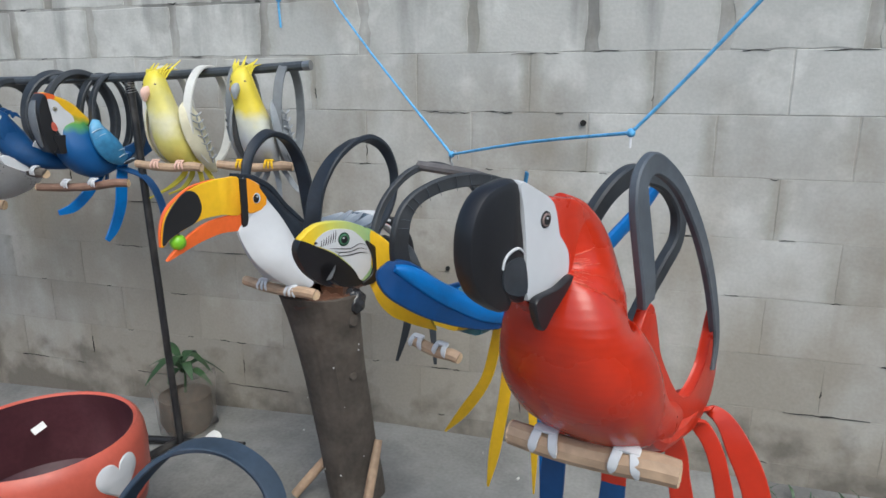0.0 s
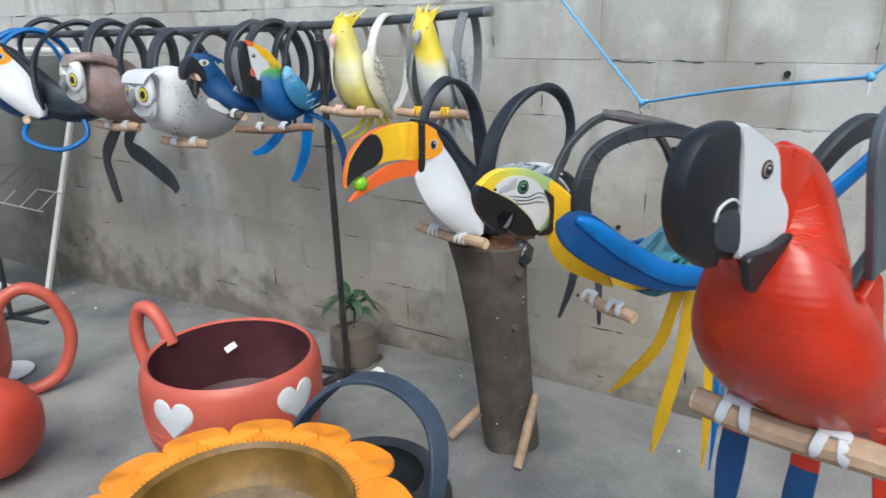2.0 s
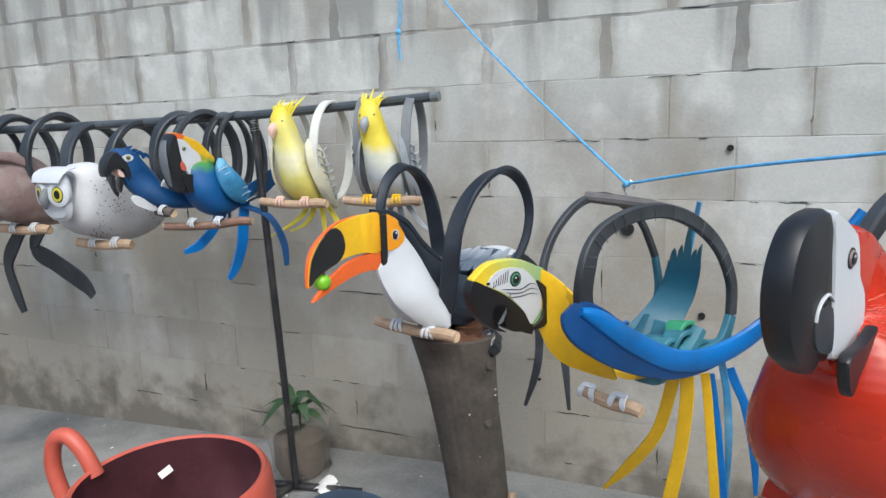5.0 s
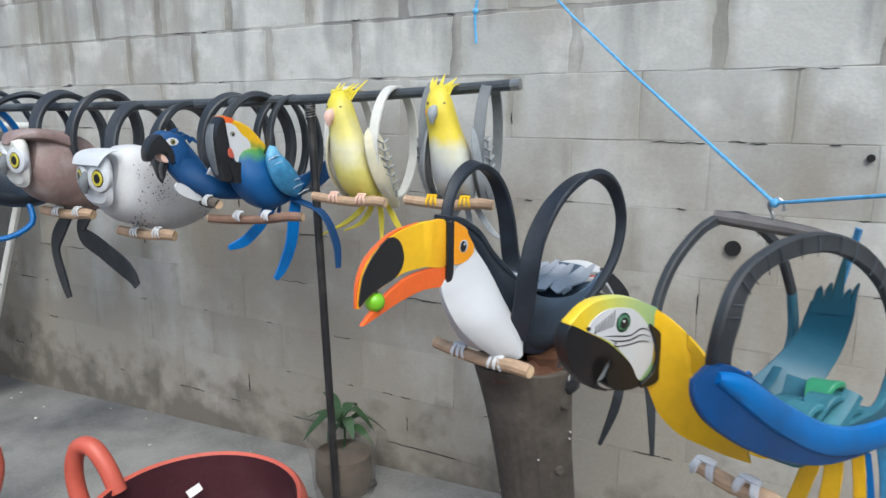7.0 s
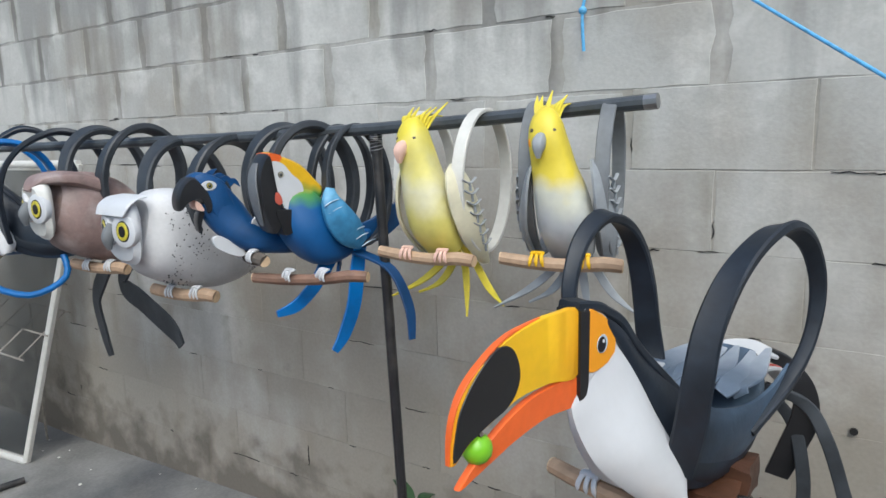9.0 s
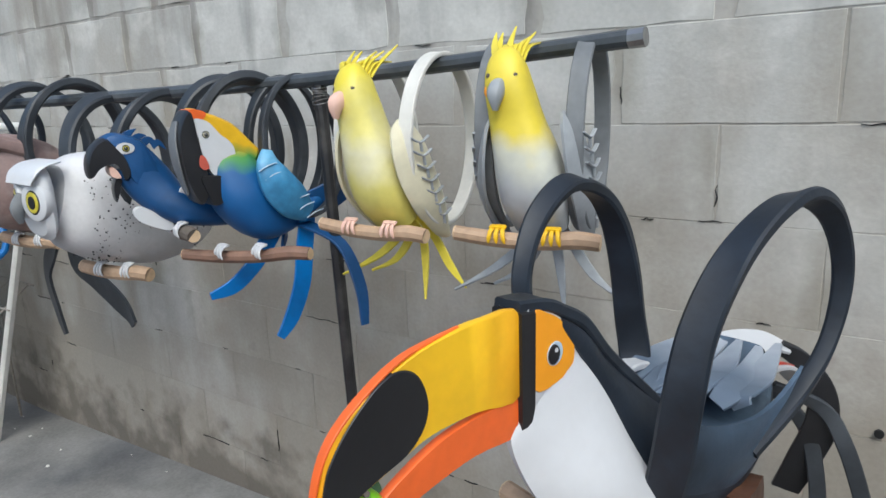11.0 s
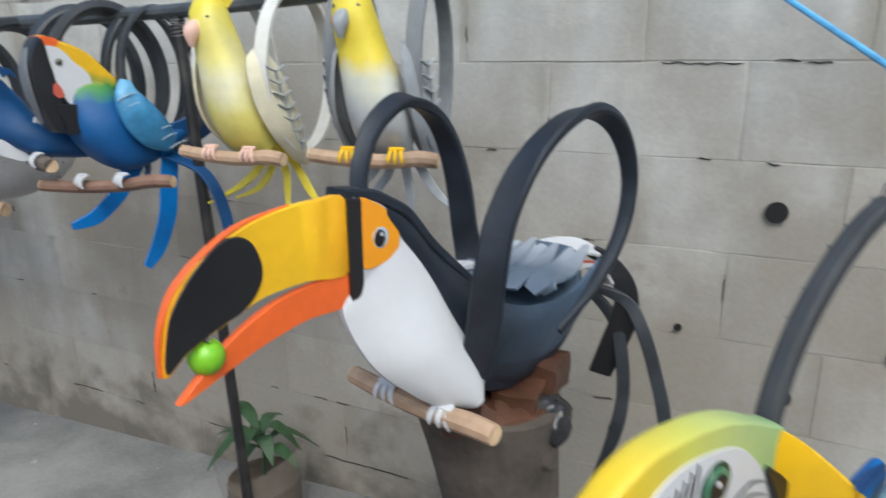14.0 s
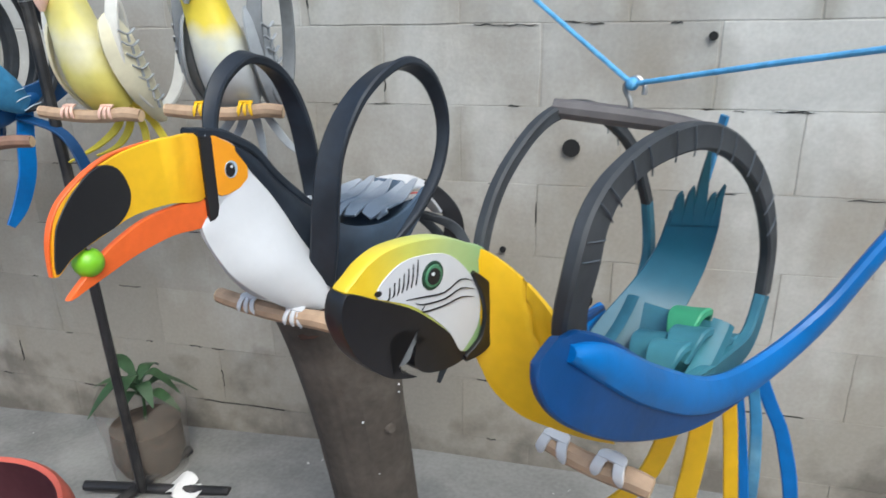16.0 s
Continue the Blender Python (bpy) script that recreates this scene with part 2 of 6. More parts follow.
GREY = mat("grey_paint", (0.30, 0.32, 0.34), 0.5, 0.15, 9.0, 0.2)
LEAF = mat("green_leaf", (0.036, 0.08, 0.032), 0.45, 0.3, 20.0, 0.3)
BAG = mat("clear_plastic_bag", (0.42, 0.38, 0.33), 0.3, 0.1, 9.0, 0.3)
BAG.node_tree.nodes["Principled BSDF"].inputs["Alpha"].default_value = 0.24
PAPER = mat("white_paper", (0.75, 0.74, 0.72), 0.7, 0.06, 20.0, 0.3)
GLASS = mat("dusty_glass", (0.05, 0.055, 0.055), 0.12, 0.1, 3.0, 0.02)
GLASS.node_tree.nodes["Principled BSDF"].inputs["Alpha"].default_value = 0.42
WIRE = mat("rusty_wire", (0.32, 0.29, 0.25), 0.6, 0.3, 20.0, 0.2, metal=0.4)
PLASTIC = mat("black_plastic_sheet", (0.02, 0.02, 0.022), 0.18, 0.2, 12.0, 0.3)
NAVY = mat("navy_black_rubber", (0.009, 0.014, 0.023), 0.5, 0.3, 14.0, 0.3, second=(0.02, 0.029, 0.043), amount=0.5)
FEATHER = blend_mat("slate_to_white_spray", [(-0.36, (0.5, 0.52, 0.55)), (-0.22, (0.34, 0.38, 0.44)), (-0.12, (0.1, 0.135, 0.19)), (0.0, (0.16, 0.2, 0.26))], "X", blotch=0.1)
FLANK = blend_mat("black_to_slate_spray", [(-0.22, (0.08, 0.12, 0.175)), (-0.1, (0.05, 0.08, 0.125)), (0.02, (0.02, 0.032, 0.05)), (0.08, (0.009, 0.014, 0.023))], "X", blotch=0.12, bump=0.6, vary=0.35)
# Blue grey puts the light on the near hoop's face into the rubber colour.
LIT_RUBBER = mat("lit_blue_grey_rubber", (0.075, 0.088, 0.105), 0.5, 0.25, 14.0, 0.3, second=(0.13, 0.14, 0.15), amount=0.5)
BAR = mat("dull_slate_pipe_paint", (0.055, 0.063, 0.072), 0.4, 0.3, 14.0, 0.25, second=(0.12, 0.125, 0.13), amount=0.5)
HOOP_GREY = mat("dull_grey_rubber", (0.034, 0.038, 0.043), 0.62, 0.25, 14.0, 0.25, second=(0.065, 0.07, 0.076), amount=0.6)
SPREADER = mat("worn_grey_pipe", (0.11, 0.1, 0.1), 0.6, 0.25, 14.0, 0.3)
HOLE = mat("dark_hollow", (0.01, 0.01, 0.01), 0.9, 0.1)
YELLOW_SPRAY = blend_mat("yellow_over_cream_spray", [(-0.2, (0.6, 0.5, 0.06)), (-0.1, (0.64, 0.58, 0.17)), (-0.02, (0.66, 0.63, 0.42)), (0.05, (0.66, 0.6, 0.2)), (0.13, (0.68, 0.57, 0.05))], "Z", blotch=0.14)
GREY_SPRAY = blend_mat("yellow_over_grey_spray", [(-0.2, (0.2, 0.21, 0.22)), (-0.1, (0.46, 0.48, 0.49)), (-0.03, (0.6, 0.6, 0.5)), (0.03, (0.7, 0.56, 0.05))], "Z", blotch=0.12)
PARROT_SPRAY = blend_mat("blue_to_yellow_crown_spray", [(-0.2, (0.006, 0.075, 0.24)), (-0.005, (0.006, 0.085, 0.26)), (0.03, (0.08, 0.28, 0.06)), (0.052, (0.75, 0.45, 0.01)), (0.2, (0.76, 0.4, 0.01))], "Z")
BEAK_SPRAY = blend_mat("yellow_orange_beak_spray", [(0.3, (0.8, 0.36, 0.006)), (0.38, (0.8, 0.47, 0.008)), (0.47, (0.8, 0.46, 0.008)), (0.58, (0.78, 0.33, 0.006))], "X")
CROWN_SPRAY = blend_mat("yellow_to_green_spray", [(0.2, (0.22, 0.42, 0.2)), (0.26, (0.4, 0.5, 0.2)), (0.32, (0.55, 0.55, 0.1)), (0.37, (0.72, 0.5, 0.02))], "X")


# ---------------------------------------------------------------- mesh tools
def part(name, bm, material, parent=None, label=""):
    """Links a bmesh as one mesh object, smooth where it is round, under a thing or a part."""
    bmesh.ops.recalc_face_normals(bm, faces=bm.faces)
    for f in bm.faces:
        f.smooth = True
    for e in bm.edges:
        if len(e.link_faces) == 2 and e.calc_face_angle(0) > 0.6:
            e.smooth = False
    me = bpy.data.meshes.new(name)
    bm.to_mesh(me)
    bm.free()
    me.materials.append(material)
    ob = new(name, me)
    if parent is not None:
        ob.parent = parent
    if label:
        tagged(ob, label)
    return ob


def smooth_path(points, per=6, closed=False):
    """Catmull-Rom through points of any dimension."""
    p = [np.array(q, float) for q in points]
    n, out = len(p), []
    for i in range(n if closed else n - 1):
        if closed:
            a, b, c, d = (p[(i + k) % n] for k in (-1, 0, 1, 2))
        else:
            a, b, c, d = p[max(i - 1, 0)], p[i], p[i + 1], p[min(i + 2, n - 1)]
        for k in range(per):
            t = k / per
            out.append(0.5 * (2 * b + (c - a) * t + (2 * a - 5 * b + 4 * c - d) * t * t + (3 * b - a - 3 * c + d) * t ** 3))
    if not closed:
        out.append(p[-1])
    return out


def skin(bm, rings, cap=True, loop=False):
    vs = [[bm.verts.new(tuple(q)) for q in r] for r in rings]
    m = len(vs[0])
    for a, b in (list(zip(vs, vs[1:])) + ([(vs[-1], vs[0])] if loop else [])):
        for i in range(m):
            bm.faces.new((a[i], a[(i + 1) % m], b[(i + 1) % m], b[i]))
    if cap and not loop:
        bm.faces.new(vs[0])
        bm.faces.new(vs[-1])
    return bm


def loft(stations, bm=None, n=20, power=2.6, per=5):
    """A body along a line in the plane of heading and height: stations are (u, w, z, half width, half height)."""
    bm = bm or bmesh.new()
    st = smooth_path(stations, per)
    rings = []
    for i, s in enumerate(st):
        a, b = st[max(i - 1, 0)], st[min(i + 1, len(st) - 1)]
        t = np.array((b[0] - a[0], b[2] - a[2]))
        t = t / (np.linalg.norm(t) or 1)
        ring = []
        for k in range(n):
            g = 2 * math.pi * k / n
            c, q = math.cos(g), math.sin(g)
            c, q = math.copysign(abs(c) ** (2 / power), c), math.copysign(abs(q) ** (2 / power), q)
            ring.append((s[0] - t[1] * q * s[4], s[1] + c * s[3], s[2] + t[0] * q * s[4]))
        rings.append(ring)
    return skin(bm, rings)


def strip(path, width, thick=0.012, across=(0, 1, 0), bm=None, closed=False, per=6, round_=False, twist=None, normal=None):
    """A strap along a line. width: one number or one for each point. across: the direction of its broad side."""
    bm = bm or bmesh.new()
    ws = width if isinstance(width, (list, tuple)) else [width] * len(path)
    st = smooth_path([(*p, w) for p, w in zip(path, ws)], per, closed)
    m, rings = len(st), []
    for i, s in enumerate(st):
        a = st[(i - 1) % m] if closed else st[max(i - 1, 0)]
        b = st[(i + 1) % m] if closed else st[min(i + 1, m - 1)]
        t = Vector(b[:3] - a[:3])
        t = t.normalized() if t.length else Vector((0, 0, 1))
        x = Vector(across)
        if twist:
            x = x.lerp(Vector(twist), i / (m - 1))
        if normal:
            x = t.cross(Vector(normal))
        x = (x - t * x.dot(t)).normalized()
        y = t.cross(x)
        h, k, c = s[3] / 2, thick / 2, Vector(s[:3])
        if round_:
            ring = [c + x * h * math.cos(g) + y * k * math.sin(g) for g in (2 * math.pi * j / 12 for j in range(12))]
        else:
            e = min(h, k) * 0.4
            ring = [c + x * p + y * q for p, q in ((h, k - e), (h - e, k), (0, k * 1.15), (e - h, k), (-h, k - e), (-h, e - k), (e - h, -k), (0, -k * 0.85), (h - e, -k), (h, e - k))]
        rings.append(ring)
    return skin(bm, rings, loop=closed)


def plate(outline, half, mid=0.0, bm=None, per=4, soft=0.12, m=None, smooth=True):
    """A cut-out of tyre sidewall in the plane of heading and height: outline of (u, z), its half thickness, and its middle across."""
    bm = bm or bmesh.new()
    pts = smooth_path(outline, per, True) if smooth else [np.array(p, float) for p in outline]
    c = sum(pts) / len(pts)
    size = max(np.linalg.norm(p - c) for p in pts)
    inset = 1 - min(soft, half * 0.9 / size)
    rings = []
    for s, w in ((inset, -half), (1 - (1 - inset) * 0.3, -half * 0.82), (1, -half * 0.4), (1, half * 0.4), (1 - (1 - inset) * 0.3, half * 0.82), (inset, half)):
        rings.append([(c[0] + (p[0] - c[0]) * s, mid + w, c[1] + (p[1] - c[1]) * s) for p in pts])
    skin(bm, rings)
    bmesh.ops.triangulate(bm, faces=[f for f in bm.faces if len(f.verts) > 4])
    if m is not None:
        bmesh.ops.transform(bm, matrix=m, verts=bm.verts)
    return bm


def sheet(edge, other, thick=0.009, bulge=0.0, n=10, per=5, late=0.0):
    """A piece of tyre sidewall between two edges of (u, w, z), bent outwards by bulge past the share late of its length, with real thickness."""
    a, b = smooth_path(edge, per), smooth_path(other, per)
    rows = []
    for i, (p, q) in enumerate(zip(a, b)):
        out = bulge * min(1.0, 2.2 * max(0.0, i / (len(a) - 1) - late) / (1 - late))
        rows.append([Vector(p * (1 - f) + q * f) + Vector((0, out * math.sin(math.pi * f), 0)) for f in (j / n for j in range(n + 1))])
    rings = []
    for i, row in enumerate(rows):
        up, dn = rows[max(i - 1, 0)], rows[min(i + 1, len(rows) - 1)]
        front, back = [], []
        for j, p in enumerate(row):
            nv = (dn[j] - up[j]).cross(row[min(j + 1, n)] - row[max(j - 1, 0)]).normalized()
            nv = nv if nv.y > 0 else -nv
            slim = 0.55 if j in (0, n) else 1.0
            front.append(p + nv * thick / 2 * slim)
            back.append(p - nv * thick / 2 * slim)
        rings.append(front + back[::-1])
    return skin(bmesh.new(), rings)


def contour(stations, at, g0, g1, drop, out, power=2.4, per=5, n=8):
    """Points of a line that runs round a lofted body: at is the station, g0 to g1 the way round in degrees, drop how far it sinks on the way."""
    st = smooth_path(stations, per)
    pts = []
    for k in range(n + 1):
        f = k / n
        i = min(max((at + drop * f) * per, 0), len(st) - 1.001)
        lo = int(i)
        q0 = st[lo] * (1 - i + lo) + st[lo + 1] * (i - lo)
        tn = np.array((st[lo + 1][0] - st[lo][0], st[lo + 1][2] - st[lo][2]))
        tn = tn / np.linalg.norm(tn)
        g = radians(g0 + (g1 - g0) * f)
        c, q = math.cos(g), math.sin(g)
        c, q = math.copysign(abs(c) ** (2 / power), c), math.copysign(abs(q) ** (2 / power), q)
        pts.append((q0[0] - tn[1] * q * (q0[4] + out), q0[1] + c * (q0[3] + out), q0[2] + tn[0] * q * (q0[4] + out)))
    return pts


def disc(u, z, ru, rz=None):
    rz = rz or ru
    return [(u + ru * math.cos(2 * math.pi * k / 12), z + rz * math.sin(2 * math.pi * k / 12)) for k in range(12)]


def trough(outer, bead, width, a0, a1, thick=0.012, bm=None, n=36, squash=1.0):
    """The kept lower part of a tyre: a channel bent round the hub, from angle a0 (0 is ahead, 90 below) to a1.
    outer, bead and width may be functions of the way along (0 to 1)."""
    bm = bm or bmesh.new()
    fn = lambda v, s: v(s) if callable(v) else v
    prof = [(0.0, 0.80), (0.2, 0.95), (0.5, 1.0), (0.75, 0.95), (0.92, 0.78), (0.985, 0.45), (1.0, 0.0)]
    prof = prof + [(r, -w) for r, w in prof[-2::-1]]
    rings = []
    for i in range(n + 1):
        s = i / n
        a = radians(a0 + (a1 - a0) * s)
        ro, rb, hw = fn(outer, s), fn(bead, s), fn(width, s)
        ring = [(rb + (ro - rb) * r, hw * w) for r, w in prof]
        inner = [(rb + (ro - thick - rb) * r, (hw - thick) * w) for r, w in reversed(prof)]
        rings.append([(math.cos(a) * r, w, -math.sin(a) * r * squash) for r, w in ring + inner])
    return skin(bm, rings)


def pipe(path, radius, bm=None, per=4, closed=False, n=10):
    """A round rod along a line of 3D points; radius one number or one for each point."""
    bm = bm or bmesh.new()
    rs = radius if isinstance(radius, (list, tuple)) else [radius] * len(path)
    st = smooth_path([(*p, r) for p, r in zip(path, rs)], per, closed)
    m, rings, side = len(st), [], None
    for i, s in enumerate(st):
        a = st[(i - 1) % m] if closed else st[max(i - 1, 0)]
        b = st[(i + 1) % m] if closed else st[min(i + 1, m - 1)]
        t = Vector(b[:3] - a[:3]).normalized()
        side = side or (Vector((0, 0, 1)) if abs(t.z) < 0.9 else Vector((1, 0, 0)))
        x = (side - t * side.dot(t)).normalized()
        side = x
        y = t.cross(x)
        rings.append([Vector(s[:3]) + (x * math.cos(g) + y * math.sin(g)) * s[3] for g in (2 * math.pi * j / n for j in range(n))])
    return skin(bm, rings, loop=closed)


def turned(profile, n=48, bm=None, center=(0, 0, 0)):
    """A body of revolution about the upright axis: profile of (radius, z), open or closed on itself."""
    bm = bm or bmesh.new()
    rings = []
    for r, z in profile:
        rings.append([(center[0] + r * math.cos(2 * math.pi * k / n), center[1] + r * math.sin(2 * math.pi * k / n), center[2] + z) for k in range(n)])
    vs = [[bm.verts.new(q) for q in r] for r in rings]
    for a, b in zip(vs, vs[1:]):
        for i in range(n):
            bm.faces.new((a[i], a[(i + 1) % n], b[(i + 1) % n], b[i]))
    return bm


def ball(c, r, bm=None, seg=14, scale=(1, 1, 1)):
    bm = bm or bmesh.new()
    g = bmesh.ops.create_uvsphere(bm, u_segments=seg, v_segments=seg // 2 + 1, radius=r)
    bmesh.ops.scale(bm, vec=scale, verts=g["verts"])
    bmesh.ops.translate(bm, vec=c, verts=g["verts"])
    return bm


def box(lo, hi, bm=None, bevel=0.0):
    bm = bm or bmesh.new()
    g = bmesh.ops.create_cube(bm, size=1)
    lo, hi = Vector(lo), Vector(hi)
    bmesh.ops.scale(bm, vec=hi - lo, verts=g["verts"])
    bmesh.ops.translate(bm, vec=(lo + hi) / 2, verts=g["verts"])
    if bevel:
        bmesh.ops.bevel(bm, geom=list({e for v in g["verts"] for e in v.link_edges}), offset=bevel, segments=2, affect="EDGES")
    return bm


def thing(name, x, y, z, heading, label, category, group=""):
    """An empty at the hub of a bird, whose X axis is the way that it faces."""
    ob = new(name)
    ob.empty_display_size = 0.05
    ob.matrix_world = pose(x, y, z, 0, 0, math.degrees(math.atan2(heading[1], heading[0])))
    return tagged(ob, label, category, group)


def rings_of(radius_u, radius_z, base, top, cu=0.0, cz=0.0):
    """Centre line of a bead hoop that leans out from base at its foot to top at its crown."""
    out = []
    for k in range(16):
        g = 2 * math.pi * k / 16
        z = math.sin(g)
        f = max(0.0, (z + 0.6) / 1.6)
        out.append((cu + radius_u * math.cos(g), base + (top - base) * f, cz + radius_z * z))
    return out


def hoops(parent, ru, rz, base, top, material, cu=0.0, cz=0.0, width=0.04, thick=0.024, label=""):
    for s in (1, -1):
        path = [(u, w * s, z) for u, w, z in rings_of(ru, rz, base, top, cu, cz)]
        part("hoop", strip(path, width, thick * 0.8, (0, 1, 0.3 * s), closed=True, per=4), material, parent, label)


def foot(parent, u, w, z, r, material, m=None, size=1.0, toes=(-1, 0, 1)):
    """A flat foot cut with slits into toes, folded over a perch of radius r."""
    bm = bmesh.new()
    broad = 0.026 * size / len(toes)
    over = lambda g, dw, lift=0.003: (u + (r + lift) * math.sin(radians(g)), w + dw, z + (r + lift) * math.cos(radians(g)))
    for k in toes:
        strip([over(g, k * 0.0115 * size * (0.8 + 0.5 * max(0.0, g) / 90)) for g in (5, 35, 65, 95, 122)], [broad, broad, broad, broad * 0.95, broad * 0.4], 0.004, (0, 1, 0), bm, per=3)
    strip([over(g, 0.0, 0.004) for g in (-30, -12, 10, 32)], [0.012 * size, 0.027 * size, 0.035 * size, 0.034 * size], 0.005, (0, 1, 0), bm, per=3)
    if m is not None:
        bmesh.ops.transform(bm, matrix=m, verts=bm.verts)
    return part("foot", bm, material, parent)


def perch(parent, a, b, r, material=PERCH, knob=True):
    """A short length of peeled branch with pale sawn ends."""
    a, b = Vector(a), Vector(b)
    d = b - a
    bow = Vector((0, 0, -0.006))
    path = [a, a + d * 0.3 + bow, a + d * 0.6 + bow, a + d * 0.85 + Vector((0.004, 0, 0.003)), b]
    ob = part("perch", pipe([tuple(p) for p in path], [r * 0.95, r * 1.02, r, r * 1.08, r * 1.0]), material, parent)
    for p, q in ((a, -d), (b, d)):
        q = q.normalized()
        part("sawn_end", pipe([tuple(p - q * 0.002), tuple(p + q * 0.0015)], r * 0.93, per=1, n=12), PERCH_END, ob)
    return ob


# ---------------------------------------------------------------- setting
def ground_z(x):
    return 0.085 + min(0.0, (max(x, -4.6) + 1.0)) * 0.052


def build_ground():
    bm = bmesh.new()
    xs = [-60, -20, -8] + [-6 + 0.25 * i for i in range(33)] + [4, 10, 30, 60]
    ys = [-60, -20, -6, -3] + [-2 + 0.25 * i for i in range(24)] + [6, 12, 30, 60]
    grid = [[bm.verts.new((x, y, ground_z(x) + (noise.noise(Vector((x * 1.3, y * 1.3, 0))) * 0.008 if -6.1 < x < 2.1 and -2.1 < y < 2.4 else 0))) for y in ys] for x in xs]
    for i in range(len(xs) - 1):
        for j in range(len(ys) - 1):
            bm.faces.new((grid[i][j], grid[i + 1][j], grid[i + 1][j + 1], grid[i][j + 1]))
    return tagged(part("ground", bm, CEMENT), "worn grey cement yard with stains and patches", "ground", kind="structure")


ground = build_ground()


def build_wall():
    wall = part("wall_back", box((-9.0, WALL_Y + 0.0041, -0.3), (2.6, WALL_Y + 0.16, Z0 + COURSE * TOP)), MORTAR)
    return tagged(wall, "unplastered grey concrete block wall with dark damp mortar", "wall", kind="structure")


wall = build_wall()


def build_rest_of_yard():
    """Plain block walls that close the yard beside and behind."""
    for name, lo, hi in (("wall_left", (-9.2, -6.0, -0.3), (-9.0, 2.66, 2.2)), ("wall_right", (4.0, -6.0, -0.3), (4.2, 2.66, 2.2)), ("wall_behind", (-9.2, -6.2, -0.3), (4.2, -6.0, 2.4))):
        tagged(part(name, box(lo, hi), MORTAR), "plain grey concrete wall closing the yard", "wall", kind="structure")


build_rest_of_yard()


# ---------------------------------------------------------------- tyre birds
def eye_on(parent, u, z, w, half, iris, r, white=None, m=None, name="eye"):
    """A painted eye on both cheeks: rim, iris, pupil and glint as stacked discs."""
    e = part(name, plate(disc(u, z, r), half + 0.001, w, m=m), white or BLACK, parent)
    part("iris", plate(disc(u, z, r * 0.76), half + 0.0025, w, m=m), iris, e)
    part("pupil", plate(disc(u + r * 0.05, z, r * 0.56), half + 0.004, w, m=m), BLACK, e)
    part("glint", plate(disc(u + r * 0.2, z + r * 0.22, r * 0.13), half + 0.005, w, m=m), WHITE, e)
    return e


def toucan(x, y, z, heading, label, fruit=False, long_tail=True, head_mid=-0.019):
    t = thing("toucan_planter", x, y, z, heading, label, "planter", "tyre birds")
    hm, hh = head_mid, 0.019
    part("body", loft([(0.1, 0, -0.2, 0.07, 0.05), (0.0, 0, -0.236, 0.1, 0.058), (-0.1, 0, -0.238, 0.105, 0.046), (-0.18, 0, -0.206, 0.1, 0.036), (-0.24, 0, -0.158, 0.08, 0.022), (-0.275, 0, -0.115, 0.05, 0.01)], power=2.4), NAVY, t)
    part("shoulder", loft([(0.17, -0.022, -0.02, 0.014, 0.03), (0.125, -0.02, -0.07, 0.02, 0.045), (0.09, -0.01, -0.135, 0.045, 0.05), (0.04, 0, -0.2, 0.085, 0.06), (-0.06, 0, -0.23, 0.09, 0.05), (-0.14, 0, -0.2, 0.07, 0.03)]), NAVY, t)
    part("flank", sheet([(0.235, -0.004, 0.066), (0.188, -0.004, 0.036), (0.14, -0.002, -0.015), (0.085, 0.025, -0.075), (0.03, 0.075, -0.125), (-0.05, 0.112, -0.138), (-0.12, 0.128, -0.125), (-0.18, 0.14, -0.09)], [(0.235, -0.004, 0.055), (0.186, -0.002, -0.005), (0.148, 0.008, -0.065), (0.128, 0.03, -0.14), (0.105, 0.052, -0.245), (-0.01, 0.072, -0.286), (-0.12, 0.075, -0.272), (-0.2, 0.09, -0.2)], 0.012, 0.012), FLANK, t, "black flank fading to slate blue")
    part("head_plate", plate([(0.305, 0.088), (0.262, 0.083), (0.225, 0.06), (0.195, 0.02), (0.2, -0.03), (0.25, -0.06), (0.305, -0.05)], hh, hm, soft=0.05), WHITE, t)
    part("breast", sheet([(0.285, -0.014, 0.03), (0.226, -0.012, 0.045), (0.19, -0.004, 0.002), (0.153, 0.01, -0.06), (0.132, 0.032, -0.122), (0.108, 0.057, -0.185), (0.097, 0.066, -0.22), (0.118, 0.064, -0.25)], [(0.298, -0.014, -0.03), (0.31, -0.012, -0.045), (0.325, -0.006, -0.06), (0.313, 0.0, -0.1), (0.287, 0.012, -0.15), (0.24, 0.026, -0.2), (0.192, 0.042, -0.24), (0.142, 0.058, -0.258)], 0.016, 0.024, late=0.28), WHITE, t, "white painted breast")
    part("far_breast", sheet([(0.232, -0.036, 0.052), (0.153, -0.05, -0.06), (0.111, -0.085, -0.185), (0.105, -0.09, -0.235)], [(0.29, -0.034, -0.05), (0.27, -0.036, -0.11), (0.22, -0.05, -0.18), (0.15, -0.06, -0.235)], 0.014, -0.016), WHITE, t, "white painted breast")
    part("throat", loft([(0.295, hm, -0.055, 0.012, 0.012), (0.275, hm * 0.8, -0.105, 0.016, 0.02), (0.232, hm * 0.4, -0.165, 0.03, 0.025), (0.17, 0, -0.215, 0.06, 0.03), (0.1, 0, -0.235, 0.07, 0.025)]), WHITE, t)
